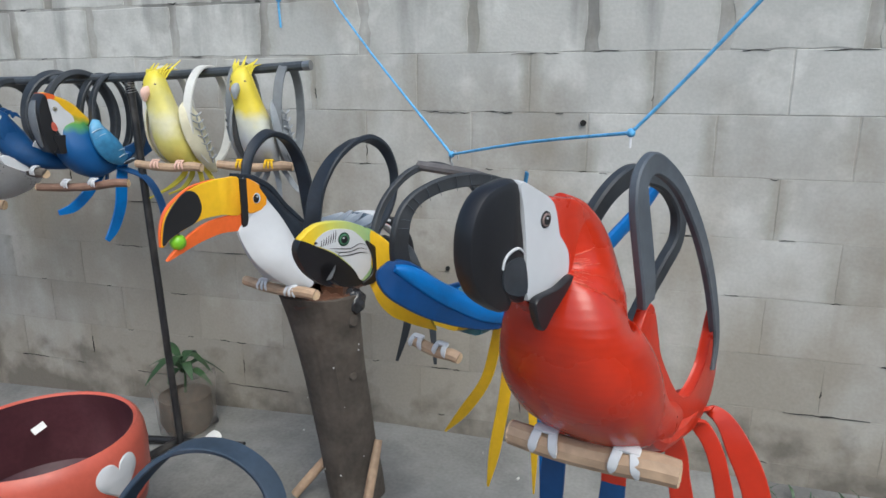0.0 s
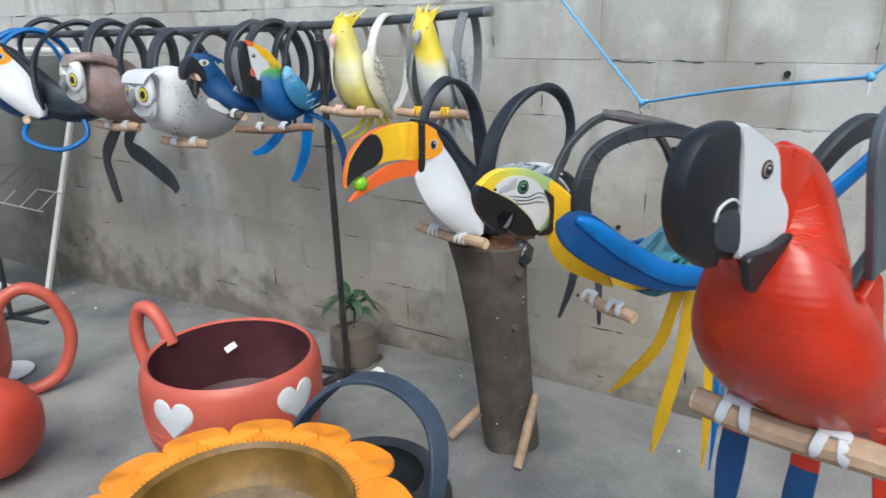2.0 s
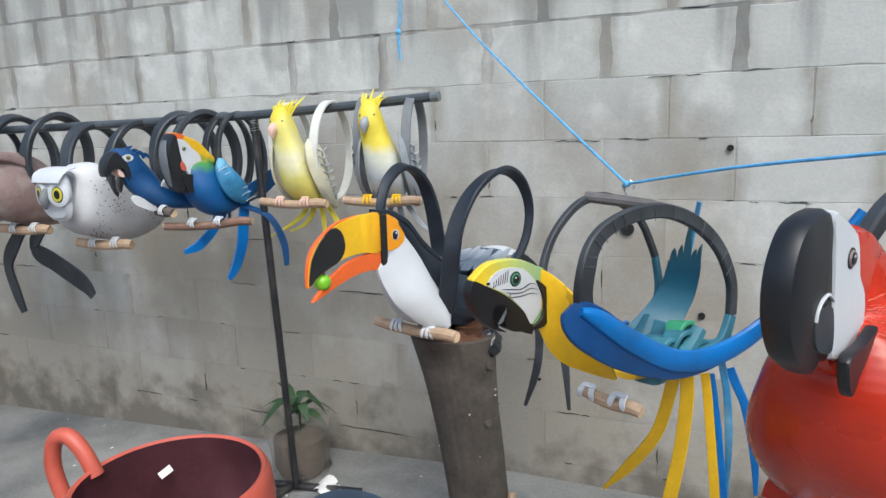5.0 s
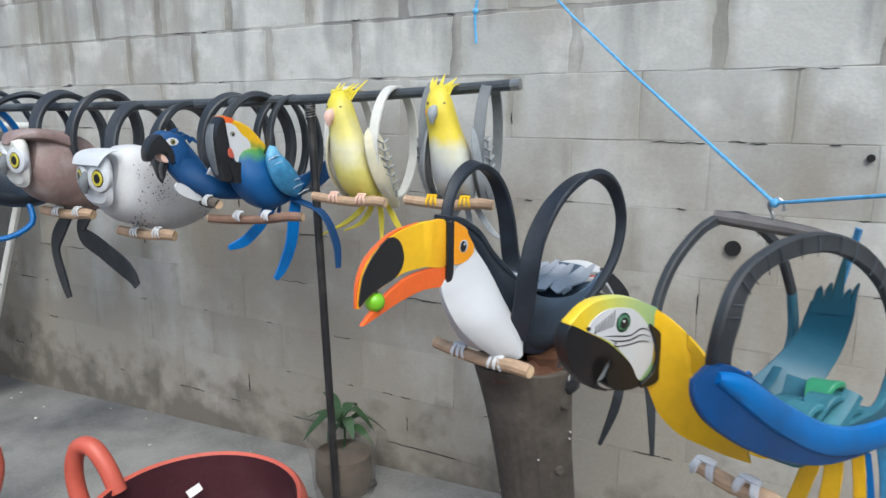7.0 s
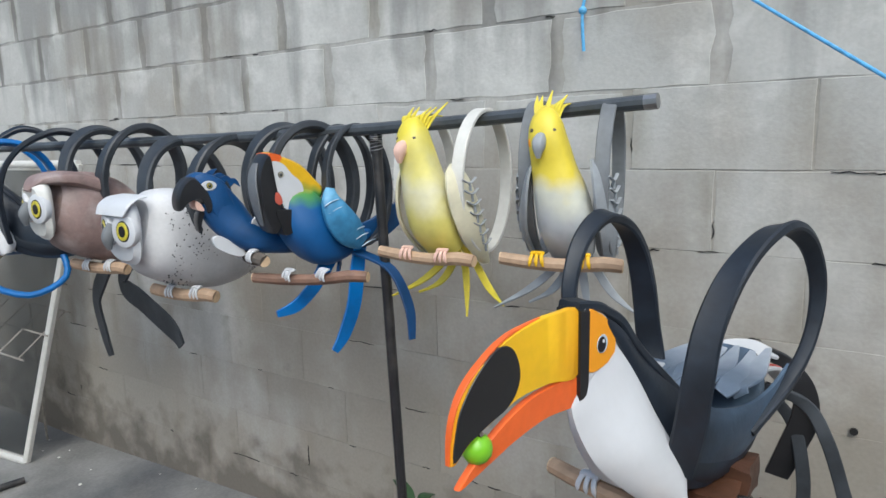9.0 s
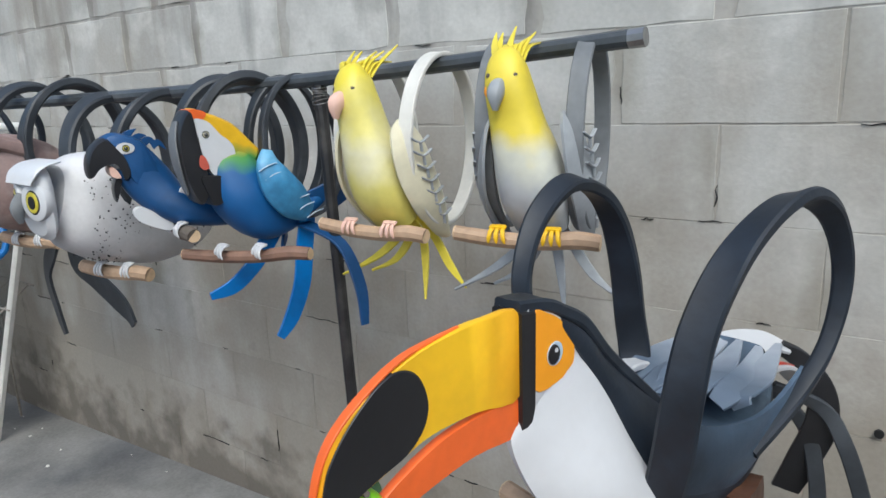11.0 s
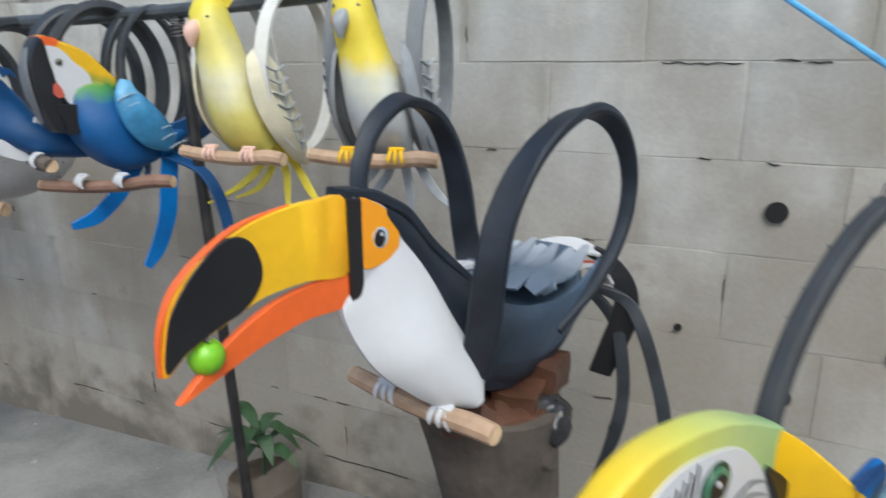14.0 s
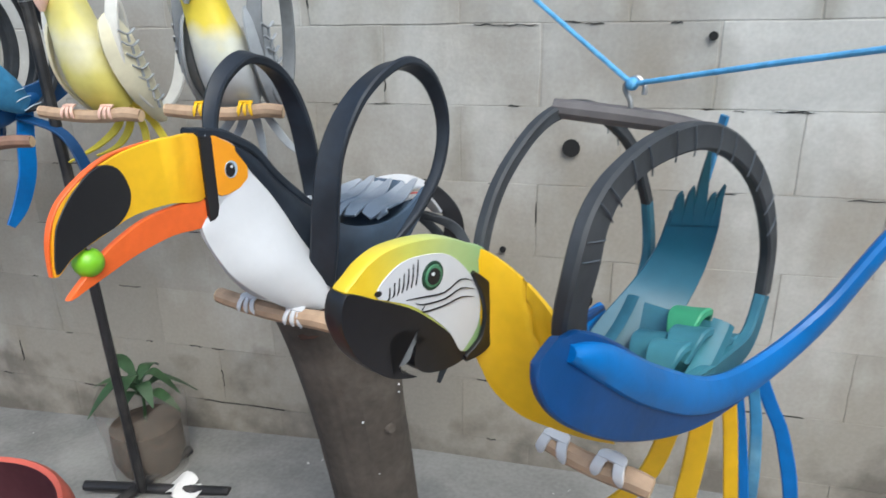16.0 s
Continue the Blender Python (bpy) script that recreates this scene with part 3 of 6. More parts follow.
    part("nape", strip([(0.31, hm, 0.096), (0.262, hm, 0.088), (0.231, hm, 0.074), (0.184, hm, 0.046), (0.135, hm, -0.01), (0.077, hm * 0.7, -0.072), (0.02, hm * 0.4, -0.14), (-0.03, 0, -0.19)], [0.036, 0.042, 0.044, 0.046, 0.055, 0.08, 0.13, 0.17], 0.016, (0, 1, 0), per=8), NAVY, t)
    part("beak_band", plate([(0.311, 0.094), (0.285, 0.09), (0.287, -0.03), (0.294, -0.05), (0.311, -0.05)], hh + 0.0025, hm, soft=0.05, smooth=False), BLACK, t)
    up = part("upper_beak", plate([(0.305, 0.088), (0.362, 0.099), (0.422, 0.097), (0.468, 0.089), (0.511, 0.073), (0.545, 0.054), (0.567, 0.03), (0.578, -0.004), (0.583, -0.048), (0.560, -0.034), (0.536, -0.024), (0.494, -0.012), (0.447, 0.0), (0.38, 0.0), (0.305, -0.006)], 0.0055, hm + 0.012, soft=0.06), BEAK_SPRAY, t, "yellow painted upper beak")
    part("beak_tip", plate([(0.581, -0.044), (0.573, 0.005), (0.56, 0.03), (0.537, 0.055), (0.505, 0.077), (0.48, 0.081), (0.459, 0.068), (0.448, 0.038), (0.455, 0.013), (0.478, -0.006), (0.515, -0.016), (0.556, -0.03)], 0.007, hm + 0.012, soft=0.03), BLACK, up, "black painted beak tip")
    part("beak_ridge", strip([(0.40, hm + 0.012, 0.099), (0.47, hm + 0.012, 0.091), (0.52, hm + 0.012, 0.07), (0.56, hm + 0.012, 0.04), (0.58, hm + 0.012, 0.0), (0.585, hm + 0.012, -0.046)], [0.004, 0.009, 0.0105, 0.0105, 0.009, 0.006], 0.003, (0, 1, 0)), ORANGE, up, "orange painted edge")
    part("lower_beak", plate([(0.305, -0.012), (0.362, -0.006), (0.432, -0.012), (0.495, -0.034), (0.532, -0.057), (0.570, -0.086), (0.541, -0.080), (0.498, -0.069), (0.451, -0.058), (0.382, -0.050), (0.305, -0.053)], 0.0055, hm + 0.010, soft=0.06), ORANGE, t, "orange painted lower beak")
    patch_ = part("eye_patch", plate([(0.29, 0.084), (0.262, 0.08), (0.235, 0.063), (0.212, 0.034), (0.212, 0.002), (0.235, -0.01), (0.29, -0.006)], hh + 0.002, hm, soft=0.03), AMBER, t, "amber eye patch")
    e = part("eye", plate(disc(0.25, 0.027, 0.0165), hh + 0.003, hm), PALE_BLUE, patch_, "pale blue eye ring")
    part("pupil", plate(disc(0.2535, 0.027, 0.0118, 0.0135), hh + 0.0045, hm), BLACK, e)
    part("glint", plate(disc(0.2505, 0.032, 0.003), hh + 0.0055, hm), WHITE, e)
    near = [(0.118, 0.07, -0.215), (0.126, 0.09, -0.13), (0.126, 0.1, -0.05), (0.106, 0.106, 0.035), (0.06, 0.116, 0.105), (0.0, 0.127, 0.15), (-0.07, 0.14, 0.176), (-0.13, 0.151, 0.171), (-0.185, 0.161, 0.135), (-0.22, 0.168, 0.07), (-0.222, 0.168, 0.0), (-0.197, 0.16, -0.07), (-0.147, 0.14, -0.135), (-0.07, 0.112, -0.195)]
    far = [(0.12, -0.075, -0.21), (0.15, -0.1, -0.05), (0.168, -0.112, 0.05), (0.157, -0.116, 0.11), (0.118, -0.12, 0.162), (0.05, -0.122, 0.194), (-0.022, -0.122, 0.174), (-0.072, -0.12, 0.12), (-0.107, -0.12, 0.04), (-0.12, -0.115, -0.05), (-0.115, -0.1, -0.13), (-0.06, -0.08, -0.195)]
    for path, wide in ((near, [0.05, 0.052, 0.05, 0.047, 0.045, 0.043, 0.041, 0.038, 0.034, 0.03, 0.027, 0.025, 0.025, 0.024]), (far, [0.03, 0.026, 0.026, 0.028, 0.032, 0.036, 0.04, 0.044, 0.048, 0.05, 0.052, 0.05])):
        side = 1 if path is near else -1
        part("hoop", strip(path, wide, 0.018, (-0.35, 1, 0.3 * side), per=6), NAVY, t, "navy black tyre bead hoop")
    if fruit:
        f = part("fruit", ball((0.527, hm + 0.008, -0.046), 0.021), LIME, t, "small lime green ball held in the beak")
        part("stem", pipe([(0.527, hm + 0.008, -0.028), (0.53, hm + 0.02, -0.022)], 0.003), BARK, f)
    perch(t, (0.158, -0.155, -0.265), (0.188, 0.15, -0.26), 0.0165)
    for w in (-0.065, 0.055):
        foot(t, 0.173 + w * 0.1, w, -0.266, 0.0165, WHITE, size=1.1)
    if long_tail:
        part("back_cover", loft([(0.02, 0, -0.15, 0.07, 0.02), (-0.05, 0, -0.185, 0.1, 0.02), (-0.11, 0, -0.195, 0.106, 0.02), (-0.17, 0.0, -0.175, 0.1, 0.02), (-0.23, 0.0, -0.135, 0.08, 0.016), (-0.26, 0.0, -0.105, 0.05, 0.008)], power=2.2), FLANK, t, "slate blue back of the tyre")
        for k in range(6):
            w = -0.075 + 0.034 * k
            sway = 0.012 * math.sin(k * 2.1)
            part("back_feather", strip([(-0.02 - 0.012 * k, w, -0.135), (-0.09, w + sway, -0.118 - 0.03 * abs(w)), (-0.16, w + sway, -0.118), (-0.24 - 0.012 * (k % 3), w * 0.8, -0.105 + 0.008 * (k % 2))], [0.03, 0.044, 0.046, 0.012], 0.006, (0.1, 1, 0.12 * (1 if k % 2 else -1)), per=5), FEATHER, t, "pale slate feather cut from rubber")
        part("shoulder_patch", strip([(0.0, -0.07, -0.115), (-0.05, -0.08, -0.11), (-0.1, -0.08, -0.12)], [0.02, 0.035, 0.03], 0.012, (0, 1, 0)), WHITE, t)
        f1 = part("white_feather", strip([(-0.14, -0.035, -0.165), (-0.19, -0.03, -0.138), (-0.26, 0.0, -0.118), (-0.33, 0.03, -0.122), (-0.37, 0.055, -0.14)], [0.04, 0.06, 0.062, 0.05, 0.03], 0.008, (0.3, 0.8, -0.5)), WHITE, t, "white arched feather strap")
        part("black_end", strip([(-0.36, 0.045, -0.137), (-0.38, 0.075, -0.16), (-0.385, 0.112, -0.208), (-0.385, 0.118, -0.273), (-0.385, 0.095, -0.35), (-0.39, 0.067, -0.426)], [0.03, 0.035, 0.045, 0.055, 0.056, 0.05], 0.009, (-0.4, 1, 0.3)), BLACK, f1, "black cut end of the strap")
        f2 = part("white_feather", strip([(-0.16, 0.02, -0.155), (-0.22, 0.045, -0.132), (-0.3, 0.065, -0.145), (-0.36, 0.085, -0.2)], [0.04, 0.07, 0.06, 0.03], 0.008, (0.2, 1, 0)), WHITE, t, "white arched feather strap")
        part("red_edge", strip([(-0.24, 0.068, -0.13), (-0.275, 0.078, -0.135), (-0.315, 0.085, -0.152)], [0.004, 0.014, 0.004], 0.01, (0, 1, 0)), RED, f2)
        for line in (((0.05, -0.2), (0.092, -0.282), (0.119, -0.371), (0.127, -0.468), (0.112, -0.57), (0.07, -0.7)), ((0.06, -0.2), (0.118, -0.24), (0.161, -0.301), (0.197, -0.398), (0.223, -0.5), (0.24, -0.68))):
            part("tail_strap", strip([(-0.33, line[0][0] - 0.01, line[0][1])] + [(-0.38, w, zz) for w, zz in line[1:]], [0.02, 0.026, 0.028, 0.028, 0.028, 0.012], 0.01, (-0.4, 1, 0.2)), RUBBER, t, "thin black tail strap")
    return t


toucan(-1.02, 1.904, 1.2, (-0.19, -0.98), "black and white tyre toucan with yellow beak on a stump", fruit=True)


def red_macaw():
    x, y, z, h = -0.005, 1.14, 1.25, (-0.42, -0.91)
    t = thing("red_macaw_planter", x, y, z, h, "glossy red tyre macaw hanging from a blue rope", "planter", "tyre birds")
    hd = (-0.42, -0.91)
    inv = pose(x, y, z, 0, 0, math.degrees(math.atan2(h[1], h[0]))).inverted()
    m = inv @ pose(-0.123, 0.84, 1.25, 0, 0, math.degrees(math.atan2(hd[1], hd[0])))
    part("body", trough(lambda s: 0.275 + 0.02 * math.sin(s * 3.1), lambda s: 0.245 - 0.02 * s, lambda s: 0.118 - 0.05 * max(0, s - 0.4), 55, 92), RED, t)
    part("belly", loft([(0.08, 0, -0.262, 0.11, 0.03), (-0.04, 0, -0.3, 0.09, 0.024), (-0.13, 0.02, -0.312, 0.055, 0.02), (-0.19, 0.045, -0.295, 0.025, 0.014)]), RED, t)
    stations = [(0.262, 0.0, 0.14, 0.012, 0.018), (0.218, 0.0, 0.10, 0.022, 0.044), (0.196, 0.002, 0.055, 0.038, 0.062), (0.202, 0.004, 0.01, 0.064, 0.082), (0.226, 0.006, -0.045, 0.098, 0.08), (0.195, 0.004, -0.115, 0.124, 0.085), (0.14, 0, -0.185, 0.126, 0.075), (0.06, 0, -0.235, 0.115, 0.05), (-0.03, 0, -0.262, 0.09, 0.03)]
    part("breast", loft(stations, power=2.4, n=56, per=10), RED_TREAD, t)
    bm = bmesh.new()
    for k in range(18):
        at = 1.4 + 0.11 * k + random.uniform(-0.03, 0.03)
        g0 = random.uniform(-25, 30) + 1.2 * k
        strip(contour(stations, at, g0, g0 + random.choice((25, 40, 60, 75)), -0.35, 0.0005, per=10, n=16), [0.0002] + [random.uniform(0.0004, 0.0007)] * 15 + [0.0002], 0.0012, (0, 0, 1), bm, per=2)
    part("tread_rib", bm, RED_RIB, t, "thin raised tread lines coloured as fine highlights")
    beak = part("beak", plate([(0.056, 0.185), (0.09, 0.186), (0.118, 0.177), (0.138, 0.155), (0.147, 0.125), (0.144, 0.088), (0.126, 0.054), (0.1, 0.034), (0.078, 0.023), (0.066, 0.028), (0.078, 0.042), (0.055, 0.032), (0.034, 0.031), (0.040, 0.099), (0.050, 0.15)], 0.016, -0.013, soft=0.13, m=m), BLACK, t, "large black hooked beak")
    part("nostril", strip([tuple(m @ Vector(q)) for q in ((0.09, 0.0045, 0.082), (0.086, 0.0045, 0.093), (0.075, 0.0045, 0.101), (0.058, 0.0045, 0.103), (0.045, 0.0045, 0.093))], [0.001, 0.003, 0.0035, 0.003, 0.001], 0.003, (0, 0, 1)), WHITE, beak, "white painted curve")
    part("tongue", plate([(0.085, 0.085), (0.06, 0.092), (0.042, 0.082), (0.037, 0.04), (0.07, 0.045), (0.088, 0.06)], 0.0175, -0.0125, soft=0.04, m=m), RUBBER, beak, "dark grey inner beak")
    face = part("face", plate([(0.057, 0.185), (0.02, 0.172), (-0.017, 0.152), (-0.03, 0.125), (-0.036, 0.105), (-0.058, 0.08), (-0.064, 0.055), (-0.055, 0.035), (-0.02, 0.028), (0.034, 0.029), (0.042, 0.099), (0.05, 0.15)], 0.0135, -0.0095, soft=0.03, m=m), WHITE, t, "white painted cheek")
    eye_on(face, 0.0, 0.13, -0.0095, 0.0135, BROWN, 0.0125, m=m)
    part("bib", plate([(-0.045, 0.05), (-0.01, 0.04), (0.04, 0.036), (0.04, 0.015), (0.024, -0.01), (0.004, 0.006), (-0.028, 0.03)], 0.006, 0.017, soft=0.04, m=m), BLACK, t, "black painted chin patch")
    part("crown", plate([(-0.015, 0.155), (-0.05, 0.152), (-0.09, 0.142), (-0.13, 0.11), (-0.15, 0.05), (-0.12, -0.02), (-0.06, -0.02), (0.03, 0.02), (0.035, 0.1), (0.01, 0.15)], 0.0125, -0.011, soft=0.1, m=m), RED_TREAD, t)
    near = [(0.122, 0.075, -0.02), (0.136, 0.078, 0.02), (0.152, 0.075, 0.085), (0.158, 0.07, 0.135), (0.148, 0.065, 0.168), (0.112, 0.062, 0.186), (0.06, 0.062, 0.172), (0.0, 0.064, 0.135), (-0.075, 0.067, 0.06), (-0.135, 0.07, -0.025), (-0.182, 0.07, -0.11), (-0.207, 0.07, -0.18), (-0.198, 0.072, -0.235)]
    part("hoop", strip(near, [0.036, 0.042, 0.044, 0.042, 0.038, 0.034, 0.03, 0.028, 0.028, 0.028, 0.026, 0.022, 0.012], 0.014, normal=(0, 1, 0)), LIT_RUBBER, t, "black tyre bead hoop")
    far = [(0.09, -0.07, -0.08), (0.12, -0.05, 0.03), (0.09, -0.03, 0.11), (0.02, -0.02, 0.15), (-0.067, -0.02, 0.142), (-0.141, -0.02, 0.116), (-0.2, -0.02, 0.065), (-0.208, -0.022, 0.005), (-0.169, -0.028, -0.04), (-0.128, -0.035, -0.085), (-0.08, -0.05, -0.16)]
    part("hoop", strip(far, [0.04, 0.04, 0.036, 0.036, 0.032, 0.034, 0.036, 0.036, 0.036, 0.034, 0.03], 0.02, normal=(0, 1, 0)), RUBBER, t, "black tyre bead hoop")
    part("painted_end", plate([(0.10, -0.03), (0.077, -0.054), (0.051, -0.119), (0.007, -0.178), (-0.05, -0.236), (-0.105, -0.256), (-0.163, -0.22), (-0.185, -0.17), (-0.205, -0.12), (-0.222, -0.14), (-0.234, -0.19), (-0.226, -0.277), (-0.189, -0.323), (-0.13, -0.34), (-0.05, -0.325), (0.05, -0.28), (0.13, -0.19), (0.14, -0.1)], 0.01, 0.062, soft=0.03), RED, t, "red painted sidewall that ends in the hoop")
    a, b = inv @ Vector((-0.184, 0.985, 0.992)), inv @ Vector((0.075, 0.925, 0.998))
    perch(t, a, b, 0.021)
    for f in (0.24, 0.72):
        c = a.lerp(b, f)
        foot(t, 0, 0, 0, 0.021, WHITE, pose(*c, 0, 0, 13), 1.15, (-1, 1))
    part("tail_strap", strip([(-0.14, 0.05, -0.31), (-0.2, 0.07, -0.32), (-0.205, 0.105, -0.335), (-0.2, 0.142, -0.385), (-0.2, 0.175, -0.45), (-0.19, 0.215, -0.57), (-0.18, 0.235, -0.68)], [0.02, 0.022, 0.034, 0.048, 0.05, 0.046, 0.012], 0.009, (-0.35, 1, 0.1)), RED, t, "broad bright red tail strap")
    for path, wide in (([(-0.12, 0.04, -0.315), (-0.17, 0.065, -0.34), (-0.175, 0.095, -0.375), (-0.17, 0.12, -0.43), (-0.165, 0.145, -0.53), (-0.16, 0.155, -0.66)], 0.032), ([(-0.08, 0.045, -0.31), (-0.1, 0.056, -0.37), (-0.1, 0.066, -0.42), (-0.1, 0.082, -0.5), (-0.1, 0.1, -0.66)], 0.04)):
        part("tail_strap", strip(path, [wide * 0.7] + [wide] * (len(path) - 2) + [wide * 0.3], 0.009, (-0.35, 1, 0)), RED, t)
    for u, w, zt in ((0.0, -0.145, -0.42), (-0.04, -0.035, -0.45)):
        st = part("tail_strap", strip([(u - 0.02, w * 0.7, -0.28), (u, w, -0.34), (u, w, zt)], [0.04, 0.046, 0.047], 0.009, (-0.3, 1, 0)), RED, t, "red strap with a blue painted end")
        part("blue_end", strip([(u, w, zt), (u, w - 0.003, zt - 0.09), (u + 0.01, w + 0.004, zt - 0.24)], [0.047, 0.047, 0.02], 0.0095, (-0.3, 1, 0)), DEEP_BLUE, st)
    return t


red_macaw()


def yellow_macaw():
    x, y, z, h = -0.417, 1.497, 1.194, (-0.48, -0.877)
    t = thing("blue_yellow_macaw_planter", x, y, z, h, "blue and yellow tyre macaw hanging from a hook on the rope", "planter", "tyre birds")
    hm, hh = -0.072, 0.01
    part("breast", trough(0.222, 0.195, 0.055, 74, 98), YELLOW, t, "yellow painted breast")
    part("neck", sheet([(0.24, -0.071, 0.049), (0.222, -0.067, 0.042), (0.201, -0.052, 0.026), (0.191, -0.025, 0.006), (0.197, 0.01, -0.012), (0.214, 0.04, -0.022), (0.234, 0.065, -0.03)], [(0.235, -0.071, -0.075), (0.22, -0.069, -0.087), (0.203, -0.057, -0.132), (0.194, -0.022, -0.157), (0.182, 0.012, -0.165), (0.164, 0.045, -0.173), (0.142, 0.07, -0.18)], 0.008, 0.006, late=0.25), YELLOW, t, "yellow painted neck cut from the sidewall")
    part("trough", trough(lambda s: 0.235, lambda s: 0.2, 0.082, 88, 138), TEAL, t, "teal painted back of the tyre")
    head = part("head", plate([(0.398, 0.042), (0.388, 0.054), (0.371, 0.065), (0.346, 0.072), (0.306, 0.071), (0.27, 0.064), (0.231, 0.047), (0.205, 0.03), (0.2, -0.03), (0.21, -0.078), (0.24, -0.078), (0.3, -0.02), (0.36, 0.02)], hh, hm, soft=0.03), CROWN_SPRAY, t, "yellow and green crown")
    face = part("face", plate([(0.365, 0.03), (0.36, 0.041), (0.337, 0.054), (0.31, 0.056), (0.274, 0.049), (0.251, 0.034), (0.23, 0.01), (0.218, -0.017), (0.22, -0.047), (0.238, -0.066), (0.251, -0.07), (0.267, -0.042), (0.29, -0.018), (0.319, 0.006), (0.352, 0.023)], hh + 0.001, hm, soft=0.02), WHITE, head, "white painted face")
    eye_on(face, 0.291, 0.03, hm, hh + 0.001, GREEN_IRIS, 0.0165, GREEN_RING)
    bm = bmesh.new()
    on = hm + hh + 0.0018
    for k in range(7):
        uu = 0.311 + 0.0062 * k
        strip([(uu, on, 0.052 - 0.0028 * k), (uu + 0.001, on, 0.04 - 0.0025 * k), (uu + 0.004, on, 0.027 - 0.0006 * k)], [0.0004, 0.0015, 0.0005], 0.0012, (1, 0, 0), bm, per=3)
    for k in range(3):
        strip([(0.328 - 0.012 * k, on, 0.016 - 0.007 * k), (0.306, on, 0.012 - 0.008 * k), (0.275, on, 0.007 - 0.007 * k), (0.25, on, 0.014 - 0.01 * k), (0.23, on, 0.006 - 0.009 * k)], [0.0004, 0.0014, 0.0016, 0.0014, 0.0004], 0.0012, (0, 0, 1), bm, per=3)
    part("face_line", bm, BLACK, face, "thin black feather lines")
    part("nostril", plate(disc(0.362, 0.033, 0.004, 0.003), hh + 0.002, hm), BLACK, face)
    part("beak", plate([(0.399, 0.044), (0.407, 0.027), (0.405, 0.007), (0.393, -0.019), (0.375, -0.04), (0.35, -0.06), (0.317, -0.072), (0.338, -0.058), (0.353, -0.043), (0.356, -0.026), (0.344, -0.014), (0.326, -0.015), (0.312, -0.023), (0.306, -0.034), (0.318, -0.043), (0.318, -0.06), (0.299, -0.075), (0.262, -0.082), (0.233, -0.077), (0.251, -0.068), (0.267, -0.042), (0.298, -0.013), (0.326, 0.008), (0.364, 0.028), (0.382, 0.038)], hh + 0.002, hm, soft=0.015), BLACK, t, "black hooked beak with an open gap")
    part("beak_gap", plate([(0.358, -0.026), (0.344, -0.012), (0.32, -0.014), (0.308, -0.026), (0.318, -0.04), (0.326, -0.052), (0.346, -0.05)], hh - 0.001, hm, soft=0.02), GREY_RUBBER, t, "grey carved opening of the beak")
    part("collar", strip([(0.232, hm + hh + 0.001, 0.016), (0.211, hm + hh + 0.004, -0.012), (0.204, hm + hh + 0.004, -0.044), (0.216, hm + hh + 0.004, -0.07), (0.246, hm + hh + 0.003, -0.079)], [0.005, 0.019, 0.025, 0.022, 0.008], 0.006, normal=(0, 1, 0)), BLACK, t)
    near = [(0.22, 0.055, -0.04), (0.25, 0.072, 0.014), (0.258, 0.085, 0.064), (0.24, 0.084, 0.104), (0.2, 0.082, 0.131), (0.121, 0.08, 0.148), (0.013, 0.08, 0.145), (-0.1, 0.08, 0.108), (-0.2, 0.08, 0.04), (-0.262, 0.08, -0.05), (-0.268, 0.08, -0.13), (-0.23, 0.08, -0.19), (-0.14, 0.075, -0.205), (-0.04, 0.07, -0.2)]
    far = [(0.18, -0.085, -0.04), (0.19, -0.085, 0.02), (0.166, -0.085, 0.082), (0.122, -0.085, 0.127), (0.067, -0.085, 0.156), (-0.004, -0.085, 0.162), (-0.073, -0.085, 0.137), (-0.148, -0.085, 0.085), (-0.205, -0.085, -0.003), (-0.225, -0.085, -0.092), (-0.193, -0.085, -0.156), (-0.1, -0.08, -0.2)]
    for path, mt, wide, deep in ((near, HOOP_GREY, 0.03, 0.016), (far, HOOP_GREY, 0.017, 0.015)):
        n = len(path)
        hp = part("hoop", strip(path[:n - 3], [wide * (1.45, 1.5, 1.4, 1.2)[k] if wide > 0.025 and k < 4 else wide for k in range(n - 3)], deep, normal=(0, 1, 0)), mt, t, "dark grey tyre bead hoop")
        part("teal_end", strip(path[n - 4:], [wide * 1.02, wide * 1.25, wide * 1.5, wide * 1.6], deep * 0.98, normal=(0, 1, 0)), TEAL, hp, "teal painted end of the hoop")
        bm = bmesh.new()
        for k in range(2, n - 5):
            for f in (0.2, 0.6):
                p = Vector(path[k]).lerp(Vector(path[k + 1]), f)
                d = (Vector(path[k + 1]) - Vector(path[k])).normalized()
                q = Vector((-d.z, 0, d.x))
                sgn = 1 if path is near else -1
                strip([tuple(p - q * wide * 0.52 + Vector((0, sgn * deep * 0.55, 0)) - d * 0.004), tuple(p + Vector((0, sgn * deep * 0.6, 0))), tuple(p + q * wide * 0.56 + Vector((0, sgn * deep * 0.45, 0)) + d * 0.004)], 0.0012, 0.0016, tuple(d), bm, per=2)
        tagged(part("mould_line", bm, LIT_RUBBER, hp, "fine raised mould lines"), kind="stuff")
    part("spreader_pipe", pipe([(0.05, -0.09, 0.165), (0.02, -0.02, 0.158), (-0.01, 0.04, 0.15), (-0.02, 0.085, 0.142)], [0.0115, 0.0125, 0.011, 0.008]), SPREADER, t, "dark worn pipe between the two hoops")
    for s in (1, -1):
        wpath = [(0.298, 0.078, 0.0), (0.288, 0.085, -0.016), (0.254, 0.098, -0.044), (0.158, 0.106, -0.106), (0.012, 0.113, -0.17), (-0.12, 0.13, -0.182), (-0.24, 0.165, -0.135), (-0.315, 0.21, -0.035), (-0.365, 0.265, 0.06), (-0.385, 0.295, 0.12)]
